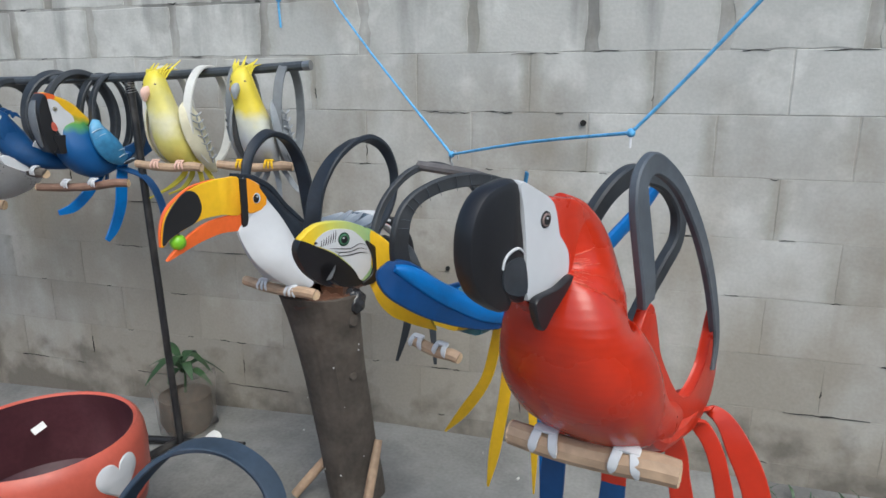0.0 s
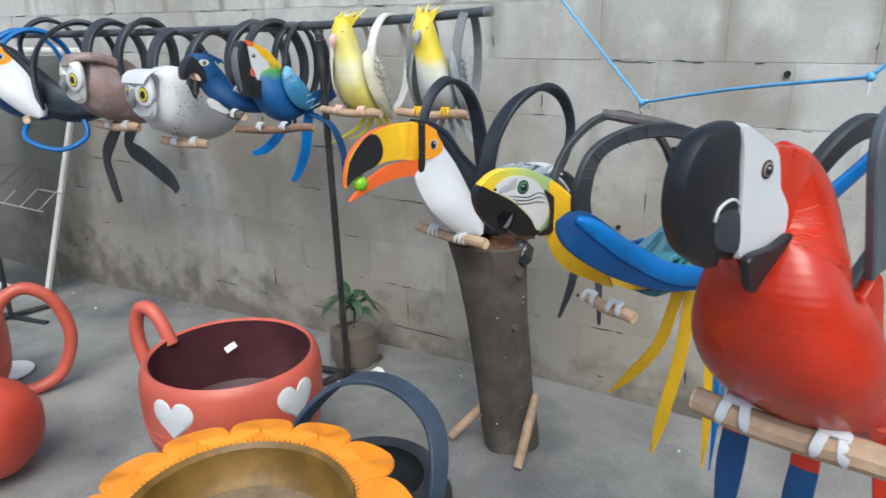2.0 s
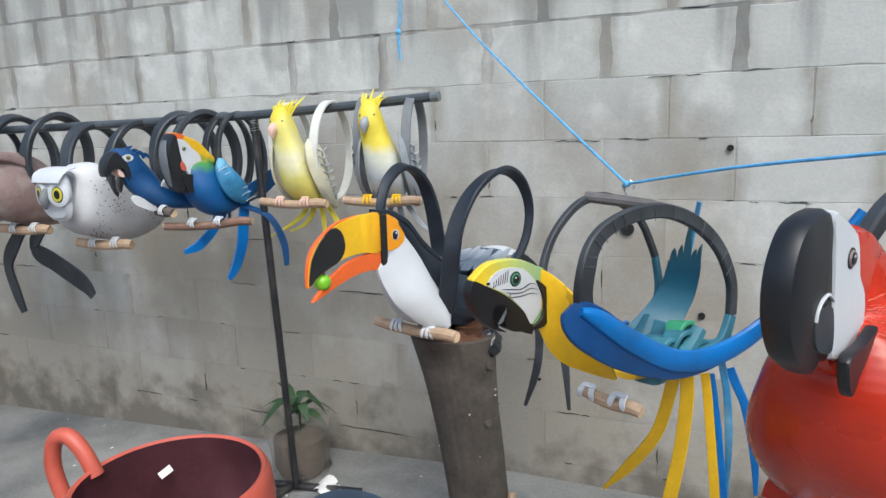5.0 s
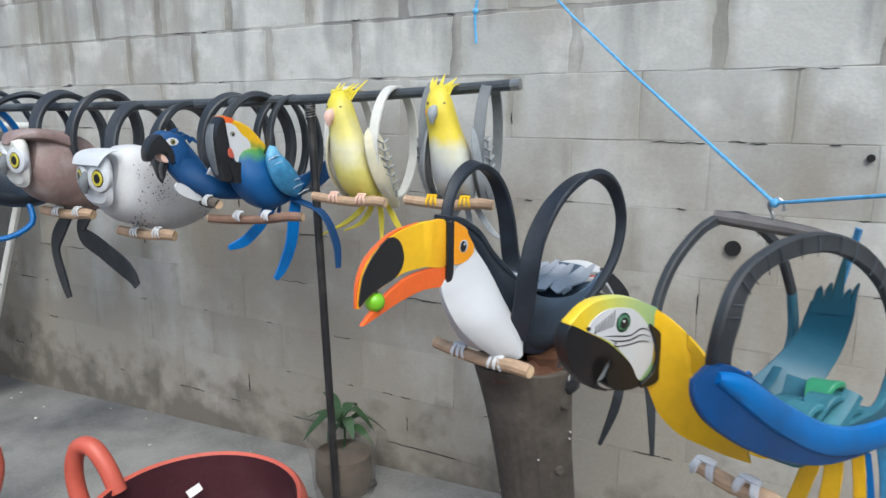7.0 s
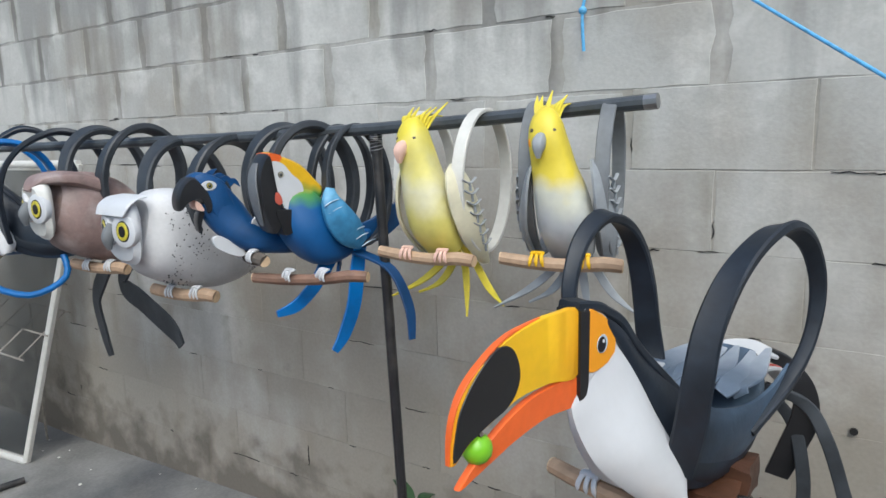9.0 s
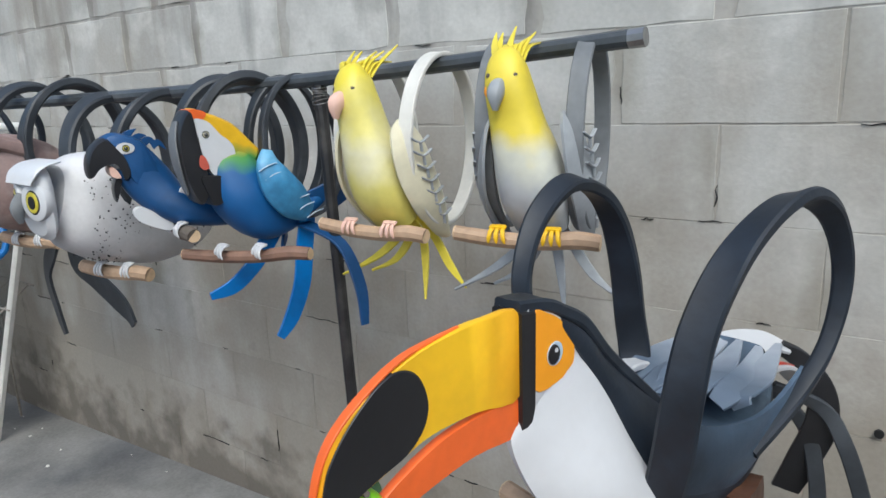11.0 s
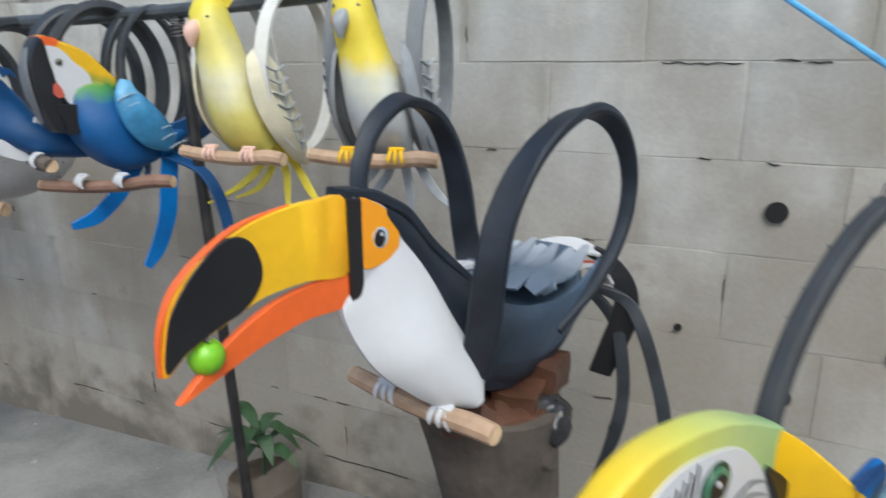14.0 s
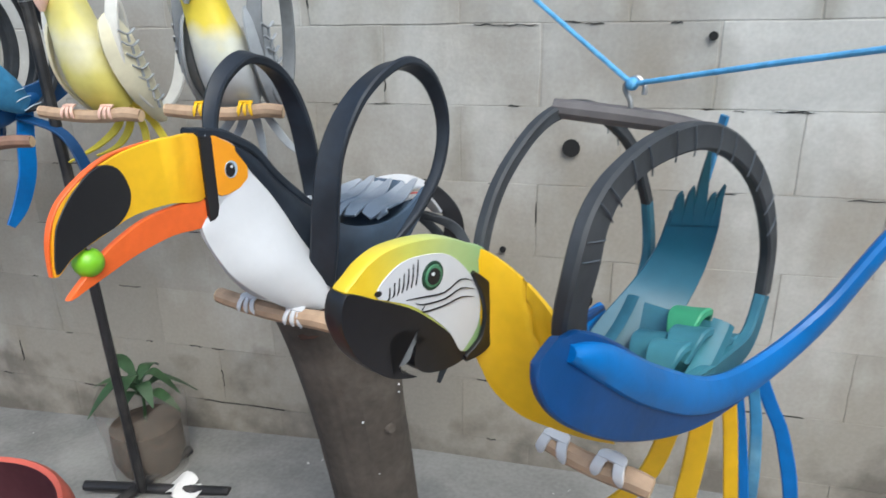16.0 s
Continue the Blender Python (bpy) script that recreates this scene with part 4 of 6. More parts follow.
        wide = [0.034, 0.07, 0.088, 0.082, 0.062, 0.056, 0.052, 0.05, 0.046, 0.03]
        if s < 0:
            wpath, wide = [(0.05, 0.1, -0.165), (-0.02, 0.108, -0.186), (-0.09, 0.115, -0.192), (-0.15, 0.118, -0.185)], [0.05, 0.062, 0.058, 0.04]
        keep = len(wpath)
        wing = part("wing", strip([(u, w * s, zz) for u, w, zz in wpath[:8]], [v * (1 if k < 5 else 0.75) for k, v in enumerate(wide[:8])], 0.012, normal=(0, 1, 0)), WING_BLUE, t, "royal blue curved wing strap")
        ridge = []
        for k, (u, w, zz) in enumerate(wpath):
            a, b = wpath[max(k - 1, 0)], wpath[min(k + 1, keep - 1)]
            tu, tz = b[0] - a[0], b[2] - a[2]
            ln = math.hypot(tu, tz)
            lift = max(0.0, wide[k] / 2 - 0.022)
            ridge.append((u + tz / ln * lift, (w + 0.004) * s, zz - tu / ln * lift))
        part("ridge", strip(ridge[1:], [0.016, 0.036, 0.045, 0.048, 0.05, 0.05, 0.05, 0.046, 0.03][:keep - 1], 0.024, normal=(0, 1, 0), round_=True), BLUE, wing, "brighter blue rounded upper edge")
        if s < 0:
            continue
        bm = bmesh.new()
        for k in range(3):
            line = [(0.262 - 0.045 * k, -0.03 - 0.032 * k), (0.235 - 0.045 * k, -0.046 - 0.032 * k), (0.205 - 0.045 * k, -0.052 - 0.03 * k)]
            strip([(u, (np.interp(u, (0.01, 0.145, 0.232, 0.266, 0.28), (0.113, 0.106, 0.098, 0.085, 0.078)) + 0.0062) * s, zz) for u, zz in line], 0.0016, 0.002, (0, 0, 1), bm)
        part("feather_line", bm, BLUE, wing, "thin raised feather lines")
    part("tail_fan", strip([(-0.05, -0.06, -0.22), (-0.11, -0.058, -0.19), (-0.18, -0.045, -0.145), (-0.215, -0.03, -0.09), (-0.222, -0.02, -0.04), (-0.222, -0.016, -0.012)], [0.085, 0.09, 0.088, 0.082, 0.078, 0.074], 0.008, (-0.62, 0.78, 0), per=8), FAN, t, "teal feathered strip with cut tip")
    for a, b, wide in ((-0.027, 0.022, 0.02), (-0.012, 0.03, 0.018), (0.004, 0.092, 0.022), (0.018, 0.02, 0.016), (0.029, 0.032, 0.014)):
        part("cut_tip", strip([(-0.222 - a * 0.62, -0.016 + a * 0.78, -0.03), (-0.222 - a * 0.64, -0.012 + a * 0.8, b * 0.45), (-0.222 - a * 0.66, -0.008 + a * 0.84, b)], [wide, wide * 0.62, 0.0015], 0.007, (-0.62, 0.78, 0)), FAN, t)
    for k, (u, w, zz, mt) in enumerate(((-0.07, 0.03, -0.16, TEAL), (-0.11, 0.04, -0.15, TEAL), (-0.10, -0.01, -0.17, TEAL), (-0.15, 0.02, -0.14, GREEN), (-0.16, 0.05, -0.18, TEAL), (-0.2, 0.05, -0.19, TEAL))):
        part("back_scale", strip([(u + 0.03, w, zz - 0.03), (u + 0.01, w, zz), (u - 0.025, w, zz - 0.004), (u - 0.05, w, zz - 0.035)], [0.03, 0.05, 0.05, 0.02], 0.012, (0, 1, 0.2)), mt, t)
    for mt, u, wide, line in ((YELLOW, -0.1, 0.028, ((0.045, -0.24), (0.035, -0.29), (0.002, -0.403), (-0.075, -0.52), (-0.147, -0.609))), (YELLOW, -0.11, 0.03, ((0.07, -0.24), (0.072, -0.3), (0.06, -0.43), (0.03, -0.6), (0.008, -0.718))), (YELLOW, -0.15, 0.02, ((0.09, -0.24), (0.1, -0.3), (0.114, -0.412), (0.13, -0.56), (0.134, -0.70))), (BLUE, -0.158, 0.014, ((0.1, -0.24), (0.111, -0.292), (0.129, -0.403), (0.147, -0.55), (0.15, -0.7))), (BLUE, -0.22, 0.02, ((0.11, -0.24), (0.13, -0.28), (0.152, -0.323), (0.177, -0.42), (0.19, -0.56))), (SKY_BLUE, -0.2, 0.016, ((0.1, -0.22), (0.118, -0.3), (0.128, -0.42), (0.13, -0.6)))):
        part("tail_strap", strip([(u, w, zz) for w, zz in line], [wide] * (len(line) - 1) + [wide * 0.2], 0.007, (-0.5, 1, 0.1)), mt, t)
    part("blue_strap", strip([(-0.25, -0.025, -0.01), (-0.25, -0.009, 0.08), (-0.25, 0.0, 0.13)], 0.015, 0.006, (0.5, 1, 0)), SKY_BLUE, t)
    perch(t, (0.114, -0.04, -0.241), (0.10, 0.098, -0.252), 0.0135)
    for w in (-0.022, 0.052):
        foot(t, 0.1085 - 0.1 * w, w, -0.2455, 0.0135, WHITE, size=1.05, toes=(-1, 1))
    hook = new("wire_hook")
    hook.matrix_world = pose(-0.432, 1.486, 1.343)
    tagged(hook, "bent steel wire hook between rope and pipe", "hook")
    part("wire", pipe([(0, 0, 0.0), (0.0, 0, 0.025), (-0.008, 0.004, 0.042), (0.004, 0, 0.053), (0.014, -0.002, 0.044), (0.014, -0.003, 0.034)], 0.0028, n=8), BARE, hook)
    return t


yellow_macaw()


def cockatiel(x, y, z, heading, body, face, wing_m, hoop_m, foot_m, beak_m, label):
    t = thing("cockatiel_planter", x, y, z, heading, label, "planter", "tyre birds")
    part("body", loft([(0.068, -0.034, 0.15, 0.01, 0.012), (0.078, -0.034, 0.13, 0.03, 0.034), (0.084, -0.031, 0.092, 0.04, 0.044), (0.078, -0.02, 0.035, 0.046, 0.047), (0.072, -0.004, -0.03, 0.057, 0.056), (0.06, 0.006, -0.1, 0.06, 0.054), (0.03, 0.012, -0.16, 0.05, 0.036)]), body, t)
    for k in range(8):
        w = 0.0055 * (k - 3.5)
        tip = 0.17 + 0.014 * math.sin(k * 2.3 + x * 9) + 0.008 * (k % 2)
        part("crest_feather", strip([(0.098 - 0.007 * k, w * 0.7 - 0.034, 0.128), (0.092 - 0.01 * k, w - 0.034, 0.156), (0.07 - 0.014 * k, w * 1.4 - 0.03, tip)], [0.013, 0.012, 0.002], 0.003, (0, 1, 0), per=3), face, t)
    for s in (1, -1):
        part("cheek", ball((0.112, 0.029 * s - 0.032, 0.082), 0.011, scale=(0.6, 0.5, 1)), AMBER, t)
        part("eye", ball((0.114, 0.021 * s - 0.033, 0.106), 0.0075), BARK, t)
        w = part("wing", sheet([(0.07, 0.058 * s, 0.045), (0.105, 0.066 * s, 0.02), (0.105, 0.074 * s, -0.05), (0.07, 0.08 * s, -0.12), (-0.01, 0.075 * s, -0.19), (-0.05, 0.07 * s, -0.21)], [(0.03, 0.06 * s, 0.035), (0.02, 0.082 * s, 0.0), (0.01, 0.1 * s, -0.06), (-0.02, 0.1 * s, -0.12), (-0.055, 0.085 * s, -0.18), (-0.07, 0.075 * s, -0.21)], 0.01, 0.012 * s), wing_m, t)
        bm = bmesh.new()
        for k in range(7):
            zz = 0.0 - 0.026 * k
            uu = 0.062 - 0.003 * k - 0.0016 * k * k
            ww = (0.101 + 0.006 * math.sin(k * 0.55)) * s
            strip([(uu + 0.022, ww - 0.004 * s, zz + 0.01), (uu, ww + 0.004 * s, zz), (uu - 0.022, ww + 0.008 * s, zz + 0.012)], 0.0035, 0.007, (0, 0, 1), bm, per=3)
            strip([(uu, ww + 0.004 * s, zz), (uu - 0.004, ww + 0.004 * s, zz - 0.018)], 0.0035, 0.006, (1, 0, 0), bm, per=1)
        part("tread_mark", bm, GREY, w, "grey tread grooves")
    part("beak", loft([(0.118, -0.036, 0.094, 0.01, 0.012), (0.136, -0.038, 0.078, 0.014, 0.017), (0.139, -0.038, 0.05, 0.004, 0.006)], n=12), beak_m, t)
    for s in (1, -1):
        path = [(u, w * s, zz) for u, w, zz in rings_of(0.13, 0.175, 0.08, 0.085, -0.05, -0.005)]
        part("hoop", strip(path, 0.032, 0.01, (0, 1, 0), closed=True, per=3), hoop_m, t)
    for k, (w, e, d) in enumerate(((-0.02, -0.1, 0.03), (0.0, -0.06, 0.05), (0.01, 0.02, 0.0), (0.03, 0.07, 0.04))):
        part("tail_strap", strip([(-0.02, w, -0.16), (-0.06, w + e * 0.3, -0.22), (-0.05, w + e * 0.9, -0.275), (-0.02, w + e * 1.7, -0.35 + d)], [0.016, 0.02, 0.018, 0.003], 0.006, (0, 1, 0.2)), face if wing_m is CREAM else GREY, t)
    perch(t, (0.095, -0.135, -0.172), (0.095, 0.13, -0.178), 0.015)
    for w in (-0.05, 0.05):
        foot(t, 0.097, w, -0.174, 0.015, foot_m, size=0.9)
    return t


cockatiel(-1.64, 2.10, 1.435, (0.04, -1), YELLOW_SPRAY, LEMON, CREAM, IVORY, PINK, PINK, "yellow and cream tyre cockatiel hanging on the rack bar")
cockatiel(-1.315, 2.12, 1.445, (0.2, -1), GREY_SPRAY, LEMON, GREY, GREY_RUBBER, YELLOW, GREY, "grey tyre cockatiel with yellow head on the rack bar")


def rainbow_macaw():
    t = thing("blue_macaw_planter", -2.02, 2.07, 1.37, (-0.3, -0.95), "blue tyre macaw with yellow crown on the rack", "planter", "tyre birds")
    part("body", loft([(0.1, 0, 0.05, 0.032, 0.05), (0.085, 0, 0.0, 0.055, 0.062), (0.06, 0, -0.06, 0.075, 0.075), (0.02, 0, -0.115, 0.07, 0.06), (-0.05, 0, -0.12, 0.05, 0.035), (-0.13, 0, -0.09, 0.03, 0.02)]), PARROT_SPRAY, t)
    head = part("head", plate([(0.174, 0.139), (0.138, 0.134), (0.108, 0.123), (0.077, 0.104), (0.045, 0.07), (0.019, 0.035), (0.05, 0.0), (0.12, -0.02), (0.165, 0.04)], 0.036, 0, soft=0.15), PARROT_SPRAY, t)
    part("red_brow", plate([(0.176, 0.142), (0.15, 0.139), (0.14, 0.13), (0.152, 0.118), (0.172, 0.116)], 0.0375, 0, soft=0.05), ORANGE, head, "red painted brow")
    face = part("face", plate([(0.173, 0.122), (0.141, 0.117), (0.114, 0.086), (0.095, 0.07), (0.084, 0.048), (0.088, 0.01), (0.105, -0.004), (0.138, -0.006), (0.158, 0.039), (0.165, 0.082)], 0.038, 0, soft=0.03), WHITE, head, "white painted face")
    eye_on(face, 0.147, 0.087, 0, 0.038, CREAM, 0.009)
    beak = part("beak", plate([(0.174, 0.141), (0.195, 0.118), (0.206, 0.076), (0.202, 0.015), (0.188, -0.042), (0.17, -0.068), (0.155, -0.05), (0.15, -0.01), (0.158, 0.035), (0.165, 0.08)], 0.041, 0, soft=0.06), BLACK, t, "black beak with a pale edge")
    part("beak_edge", strip([(0.198, 0.0, 0.118), (0.209, 0.0, 0.076), (0.205, 0.0, 0.015), (0.19, 0.0, -0.045)], [0.03, 0.05, 0.05, 0.02], 0.004, (0, 1, 0)), GREY_RUBBER, beak)
    part("tongue", plate([(0.166, 0.043), (0.155, 0.04), (0.147, 0.015), (0.158, 0.008), (0.17, 0.02)], 0.043, 0), CORAL, beak, "red tongue")
    part("chin", plate([(0.17, -0.005), (0.145, -0.003), (0.105, -0.01), (0.108, -0.045), (0.12, -0.065), (0.147, -0.072), (0.16, -0.04)], 0.0445, 0, soft=0.05), BLACK, t)
    for s in (1, -1):
        wing = part("wing", loft([(0.02, 0.065 * s, 0.045, 0.008, 0.012), (0.025, 0.08 * s, 0.01, 0.016, 0.03), (0.01, 0.088 * s, -0.035, 0.02, 0.042), (-0.025, 0.088 * s, -0.08, 0.018, 0.042), (-0.065, 0.08 * s, -0.112, 0.008, 0.022)], n=14), SKY_BLUE, t, "light blue feathered wing")
        bm = bmesh.new()
        for k in range(7):
            c = (0.035 - 0.018 * k + 0.006 * (k % 2), (0.099 + 0.006 * math.sin(k * 0.5)) * s, 0.012 - 0.02 * k)
            strip([(c[0] + 0.022, c[1] - 0.004 * s, c[2] - 0.012), (c[0], c[1], c[2]), (c[0] - 0.022, c[1] - 0.003 * s, c[2] + 0.004)], 0.0022, 0.003, (0, 0, 1), bm, per=3)
        part("feather_edge", bm, PALE_BLUE, wing, "pale scale edges")
    part("tail_strap", strip([(0.0, 0.0, -0.16), (0.03, 0.0, -0.205), (0.06, 0.0, -0.24), (0.11, 0.0, -0.277), (0.166, 0.0, -0.29)], [0.05, 0.042, 0.04, 0.036, 0.018], 0.008, normal=(0, 1, 0)), BLUE, t)
    part("tail_strap", strip([(-0.075, 0.05, -0.12), (-0.06, 0.05, -0.2), (-0.045, 0.05, -0.29), (-0.01, 0.05, -0.37), (0.025, 0.05, -0.415)], [0.04, 0.045, 0.045, 0.04, 0.022], 0.008, normal=(0, 1, 0)), BLUE, t)
    part("side_tail", strip([(-0.09, 0.02, -0.1), (-0.15, 0.03, -0.085), (-0.22, 0.04, -0.04), (-0.25, 0.04, -0.01)], [0.06, 0.07, 0.06, 0.03], 0.01, normal=(0, 1, 0)), DEEP_BLUE, t)
    part("back_tail", strip([(-0.06, 0.05, -0.14), (-0.1, 0.16, -0.18), (-0.1, 0.24, -0.27), (-0.1, 0.25, -0.36)], [0.04, 0.03, 0.03, 0.02], 0.008, (1, 0, 0)), DEEP_BLUE, t)
    hoops(t, 0.10, 0.165, 0.05, 0.035, RUBBER, cu=-0.08, cz=0.04, width=0.034, thick=0.018)
    perch(t, (0.19, -0.08, -0.197), (0.0, 0.2, -0.182), 0.015, BROWN_PERCH)
    for f in (0.36, 0.66):
        foot(t, 0.196 - 0.19 * f, -0.08 + 0.28 * f, -0.193 + 0.015 * f, 0.015, WHITE, size=1.15)


rainbow_macaw()


def hyacinth_macaw():
    t = thing("dark_blue_macaw_planter", -2.18, 2.02, 1.37, (-0.35, -0.94), "dark blue tyre macaw with open black beak on the rack", "planter", "tyre birds")
    part("body", loft([(0.17, 0, 0.03, 0.03, 0.05), (0.135, 0, -0.025, 0.038, 0.055), (0.09, 0.01, -0.08, 0.05, 0.045), (0.03, 0.02, -0.105, 0.05, 0.035), (-0.05, 0.03, -0.12, 0.04, 0.025), (-0.12, 0.04, -0.12, 0.02, 0.012)]), DEEP_BLUE, t)
    head = part("head", plate([(0.243, 0.073), (0.211, 0.095), (0.177, 0.091), (0.139, 0.069), (0.118, 0.023), (0.096, -0.035), (0.14, -0.06), (0.18, -0.02), (0.188, 0.03), (0.215, 0.06)], 0.033, 0, soft=0.25), DEEP_BLUE, t)
    for k in range(4):
        part("crest_feather", strip([(0.175 - 0.018 * k, 0.0, 0.085 - 0.008 * k), (0.165 - 0.02 * k, 0.0, 0.094 - 0.009 * k), (0.15 - 0.02 * k, 0.0, 0.102 - 0.017 * k)], [0.02, 0.014, 0.002], 0.006, normal=(0, 1, 0)), DEEP_BLUE, t)
    beak = part("beak", plate([(0.224, 0.087), (0.252, 0.067), (0.267, 0.031), (0.264, -0.002), (0.244, 0.018), (0.216, 0.028), (0.2, 0.02), (0.19, -0.014), (0.176, 0.0), (0.182, 0.035), (0.2, 0.065)], 0.037, 0, soft=0.12), BLACK, t, "open black hooked beak")
    part("mouth", plate([(0.222, 0.022), (0.21, 0.018), (0.198, -0.004), (0.21, -0.006), (0.222, 0.004)], 0.03, 0), PINK, beak, "pale pink mouth")
    part("lower_beak", plate([(0.2, 0.0), (0.212, -0.01), (0.218, -0.035), (0.213, -0.062), (0.2, -0.02), (0.192, -0.005)], 0.02, 0), BLACK, t)
    patch_ = part("eye_patch", plate(disc(0.184, 0.061, 0.022, 0.014), 0.0355, 0), WHITE, head)
    eye_on(patch_, 0.183, 0.061, 0, 0.036, IRIS, 0.009)
    part("white_wing", plate([(0.185, -0.082), (0.16, -0.078), (0.1, -0.125), (0.115, -0.14), (0.175, -0.11)], 0.008, 0.025, soft=0.05), WHITE, t, "white painted wing edge")
    part("white_feather", plate([(0.085, -0.049), (0.034, 0.02), (0.03, -0.06), (0.045, -0.075)], 0.005, 0.045, smooth=False), WHITE, t)
    hoops(t, 0.13, 0.17, 0.08, 0.08, RUBBER, cu=-0.09, cz=0.04, width=0.05, thick=0.03)
    perch(t, (0.09, -0.03, -0.135), (0.08, 0.12, -0.145), 0.017, BARK)
    for w in (0.0, 0.07):
        foot(t, 0.088, w, -0.14, 0.017, WHITE, size=0.9)
    part("tail_strap", strip([(-0.1, 0.06, -0.08), (-0.14, 0.12, -0.14), (-0.12, 0.15, -0.2)], [0.06, 0.04, 0.01], 0.008, (0, 0, 1)), DEEP_BLUE, t)


hyacinth_macaw()


def owl(x, y, z, heading, body_m, face_m, brow_m, tails, label, speckle=False, turn=0):
    t = thing("owl_planter", x, y, z, heading, label, "planter", "tyre birds")
    part("body", loft([(0.27, 0, 0.0, 0.06, 0.08), (0.22, 0, -0.015, 0.10, 0.125), (0.13, 0, -0.05, 0.12, 0.142), (0.02, 0, -0.11, 0.125, 0.115), (-0.1, 0, -0.12, 0.1, 0.075), (-0.19, 0, -0.08, 0.05, 0.04)]), body_m, t)
    fm = pose(0.25, 0, 0, 0, 0, turn) @ pose(-0.25, 0, 0)

    def turned_head(bm):
        bmesh.ops.transform(bm, matrix=fm, verts=bm.verts)
        return bm

    part("face", turned_head(loft([(0.285, 0, -0.01, 0.075, 0.09), (0.30, 0, -0.01, 0.088, 0.095), (0.318, 0, -0.012, 0.075, 0.08)], power=3)), face_m, t, "pale flat face disc")
    if speckle:
        flap = [(0.26, 0, 0.09, 0.08, 0.004), (0.295, 0, 0.084, 0.088, 0.005), (0.322, 0, 0.066, 0.088, 0.006), (0.336, 0, 0.04, 0.078, 0.005)]
    else:
        flap = [(0.12, 0, 0.05, 0.1, 0.03), (0.21, 0, 0.082, 0.095, 0.026), (0.28, 0, 0.086, 0.08, 0.018), (0.31, 0, 0.076, 0.06, 0.011), (0.33, 0, 0.052, 0.025, 0.007)]
    part("brow", turned_head(loft(flap, power=3)), brow_m, t)
    for s in (1, -1):
        m = fm @ pose(0.316, 0.05 * s, -0.002, 0, 0, 90 + 14 * s)
        e = part("eye", plate(disc(0, 0, 0.047), 0.012, 0, m=m), WHITE, t, "round white eye ring")
        part("rim", plate(disc(0, 0, 0.027, 0.032), 0.0135, 0, m=m), BLACK, e)
        part("iris", plate(disc(0, 0, 0.0235, 0.028), 0.0148, 0, m=m), IRIS, e)
        part("pupil", plate(disc(0, 0, 0.013, 0.017), 0.017, 0, m=m), BLACK, e)
    part("beak", turned_head(loft([(0.325, 0, 0.01, 0.012, 0.02), (0.345, 0, -0.02, 0.013, 0.018), (0.343, 0, -0.055, 0.004, 0.006)], n=12)), GREY_RUBBER, t)
    if speckle:
        bm = bmesh.new()
        for k in range(420):
            a, g = random.uniform(-0.08, 0.23), random.uniform(-0.5, 1.35)
            zc, hh = -0.035 - 0.3 * max(0.0, 0.13 - a), 0.16 - 0.25 * max(0.0, 0.13 - a) - 0.3 * max(0.0, a - 0.15)
            hw = 0.125 - 0.25 * max(0.0, a - 0.13)
            c, q = math.cos(g) ** (2 / 2.6), math.copysign(abs(math.sin(g)) ** (2 / 2.6), math.sin(g))
            bmesh.ops.create_icosphere(bm, subdivisions=1, radius=random.uniform(0.001, 0.0028), matrix=pose(a, hw * c, zc - hh * q))
        tagged(part("speckle", bm, BLACK, t, "small black paint specks"), kind="stuff")
    hoops(t, 0.155, 0.18, 0.09, 0.12, RUBBER, cu=0.0, cz=0.06, width=0.05, thick=0.03)
    perch(t, (0.17, -0.08, -0.21), (0.13, 0.15, -0.22), 0.019)
    for w in (0.0, 0.09):
        foot(t, 0.16 - 0.2 * w, w, -0.214, 0.019, WHITE, size=0.9)
    for line in tails:
        part("tail_strap", strip([(-0.05, 0.3 * line[0][0], -0.15)] + [(-0.14, w, zz) for w, zz in line], [0.06, 0.08, 0.09, 0.1, 0.1, 0.06], 0.01, normal=(0.6, -0.2, 0)), RUBBER, t, "broad black tail strap")
    return t


owl(-2.515, 2.06, 1.31, (0.05, -1), OWL_WHITE, WHITE, WHITE, (), "white speckled tyre owl with yellow eyes on the rack", True, turn=-8)
owl(-2.95, 2.05, 1.355, (0.05, -1), BROWN, IVORY, BROWN, (((-0.3, -0.2), (-0.42, -0.34), (-0.49, -0.45), (-0.46, -0.6), (-0.43, -0.69)), ((-0.2, -0.22), (-0.3, -0.36), (-0.18, -0.43), (-0.02, -0.52), (0.03, -0.58))), "mauve brown tyre owl with yellow eyes on the rack", turn=-10)
toucan(-3.38, 1.97, 1.415, (-0.5, -0.87), "black tyre toucan with orange beak hanging on the rack", long_tail=False)


def far_hoops():
    """The last bird on the rack shows only its blue and black hoops."""
    t = thing("blue_hoop_planter", -3.62, 1.95, 1.36, (-0.3, -0.95), "blue and black tyre hanging planter on the rack", "planter", "tyre birds")
    part("body", trough(0.24, 0.15, 0.10, 10, 170), DEEP_BLUE, t)
    hoops(t, 0.17, 0.2, 0.09, 0.12, BLUE, width=0.04)
    part("tail_loop", pipe([(0.05, 0.1, -0.2), (0.12, 0.2, -0.3), (0.0, 0.3, -0.36), (-0.12, 0.34, -0.3), (-0.12, 0.3, -0.2)], 0.012), BLUE, t)


far_hoops()


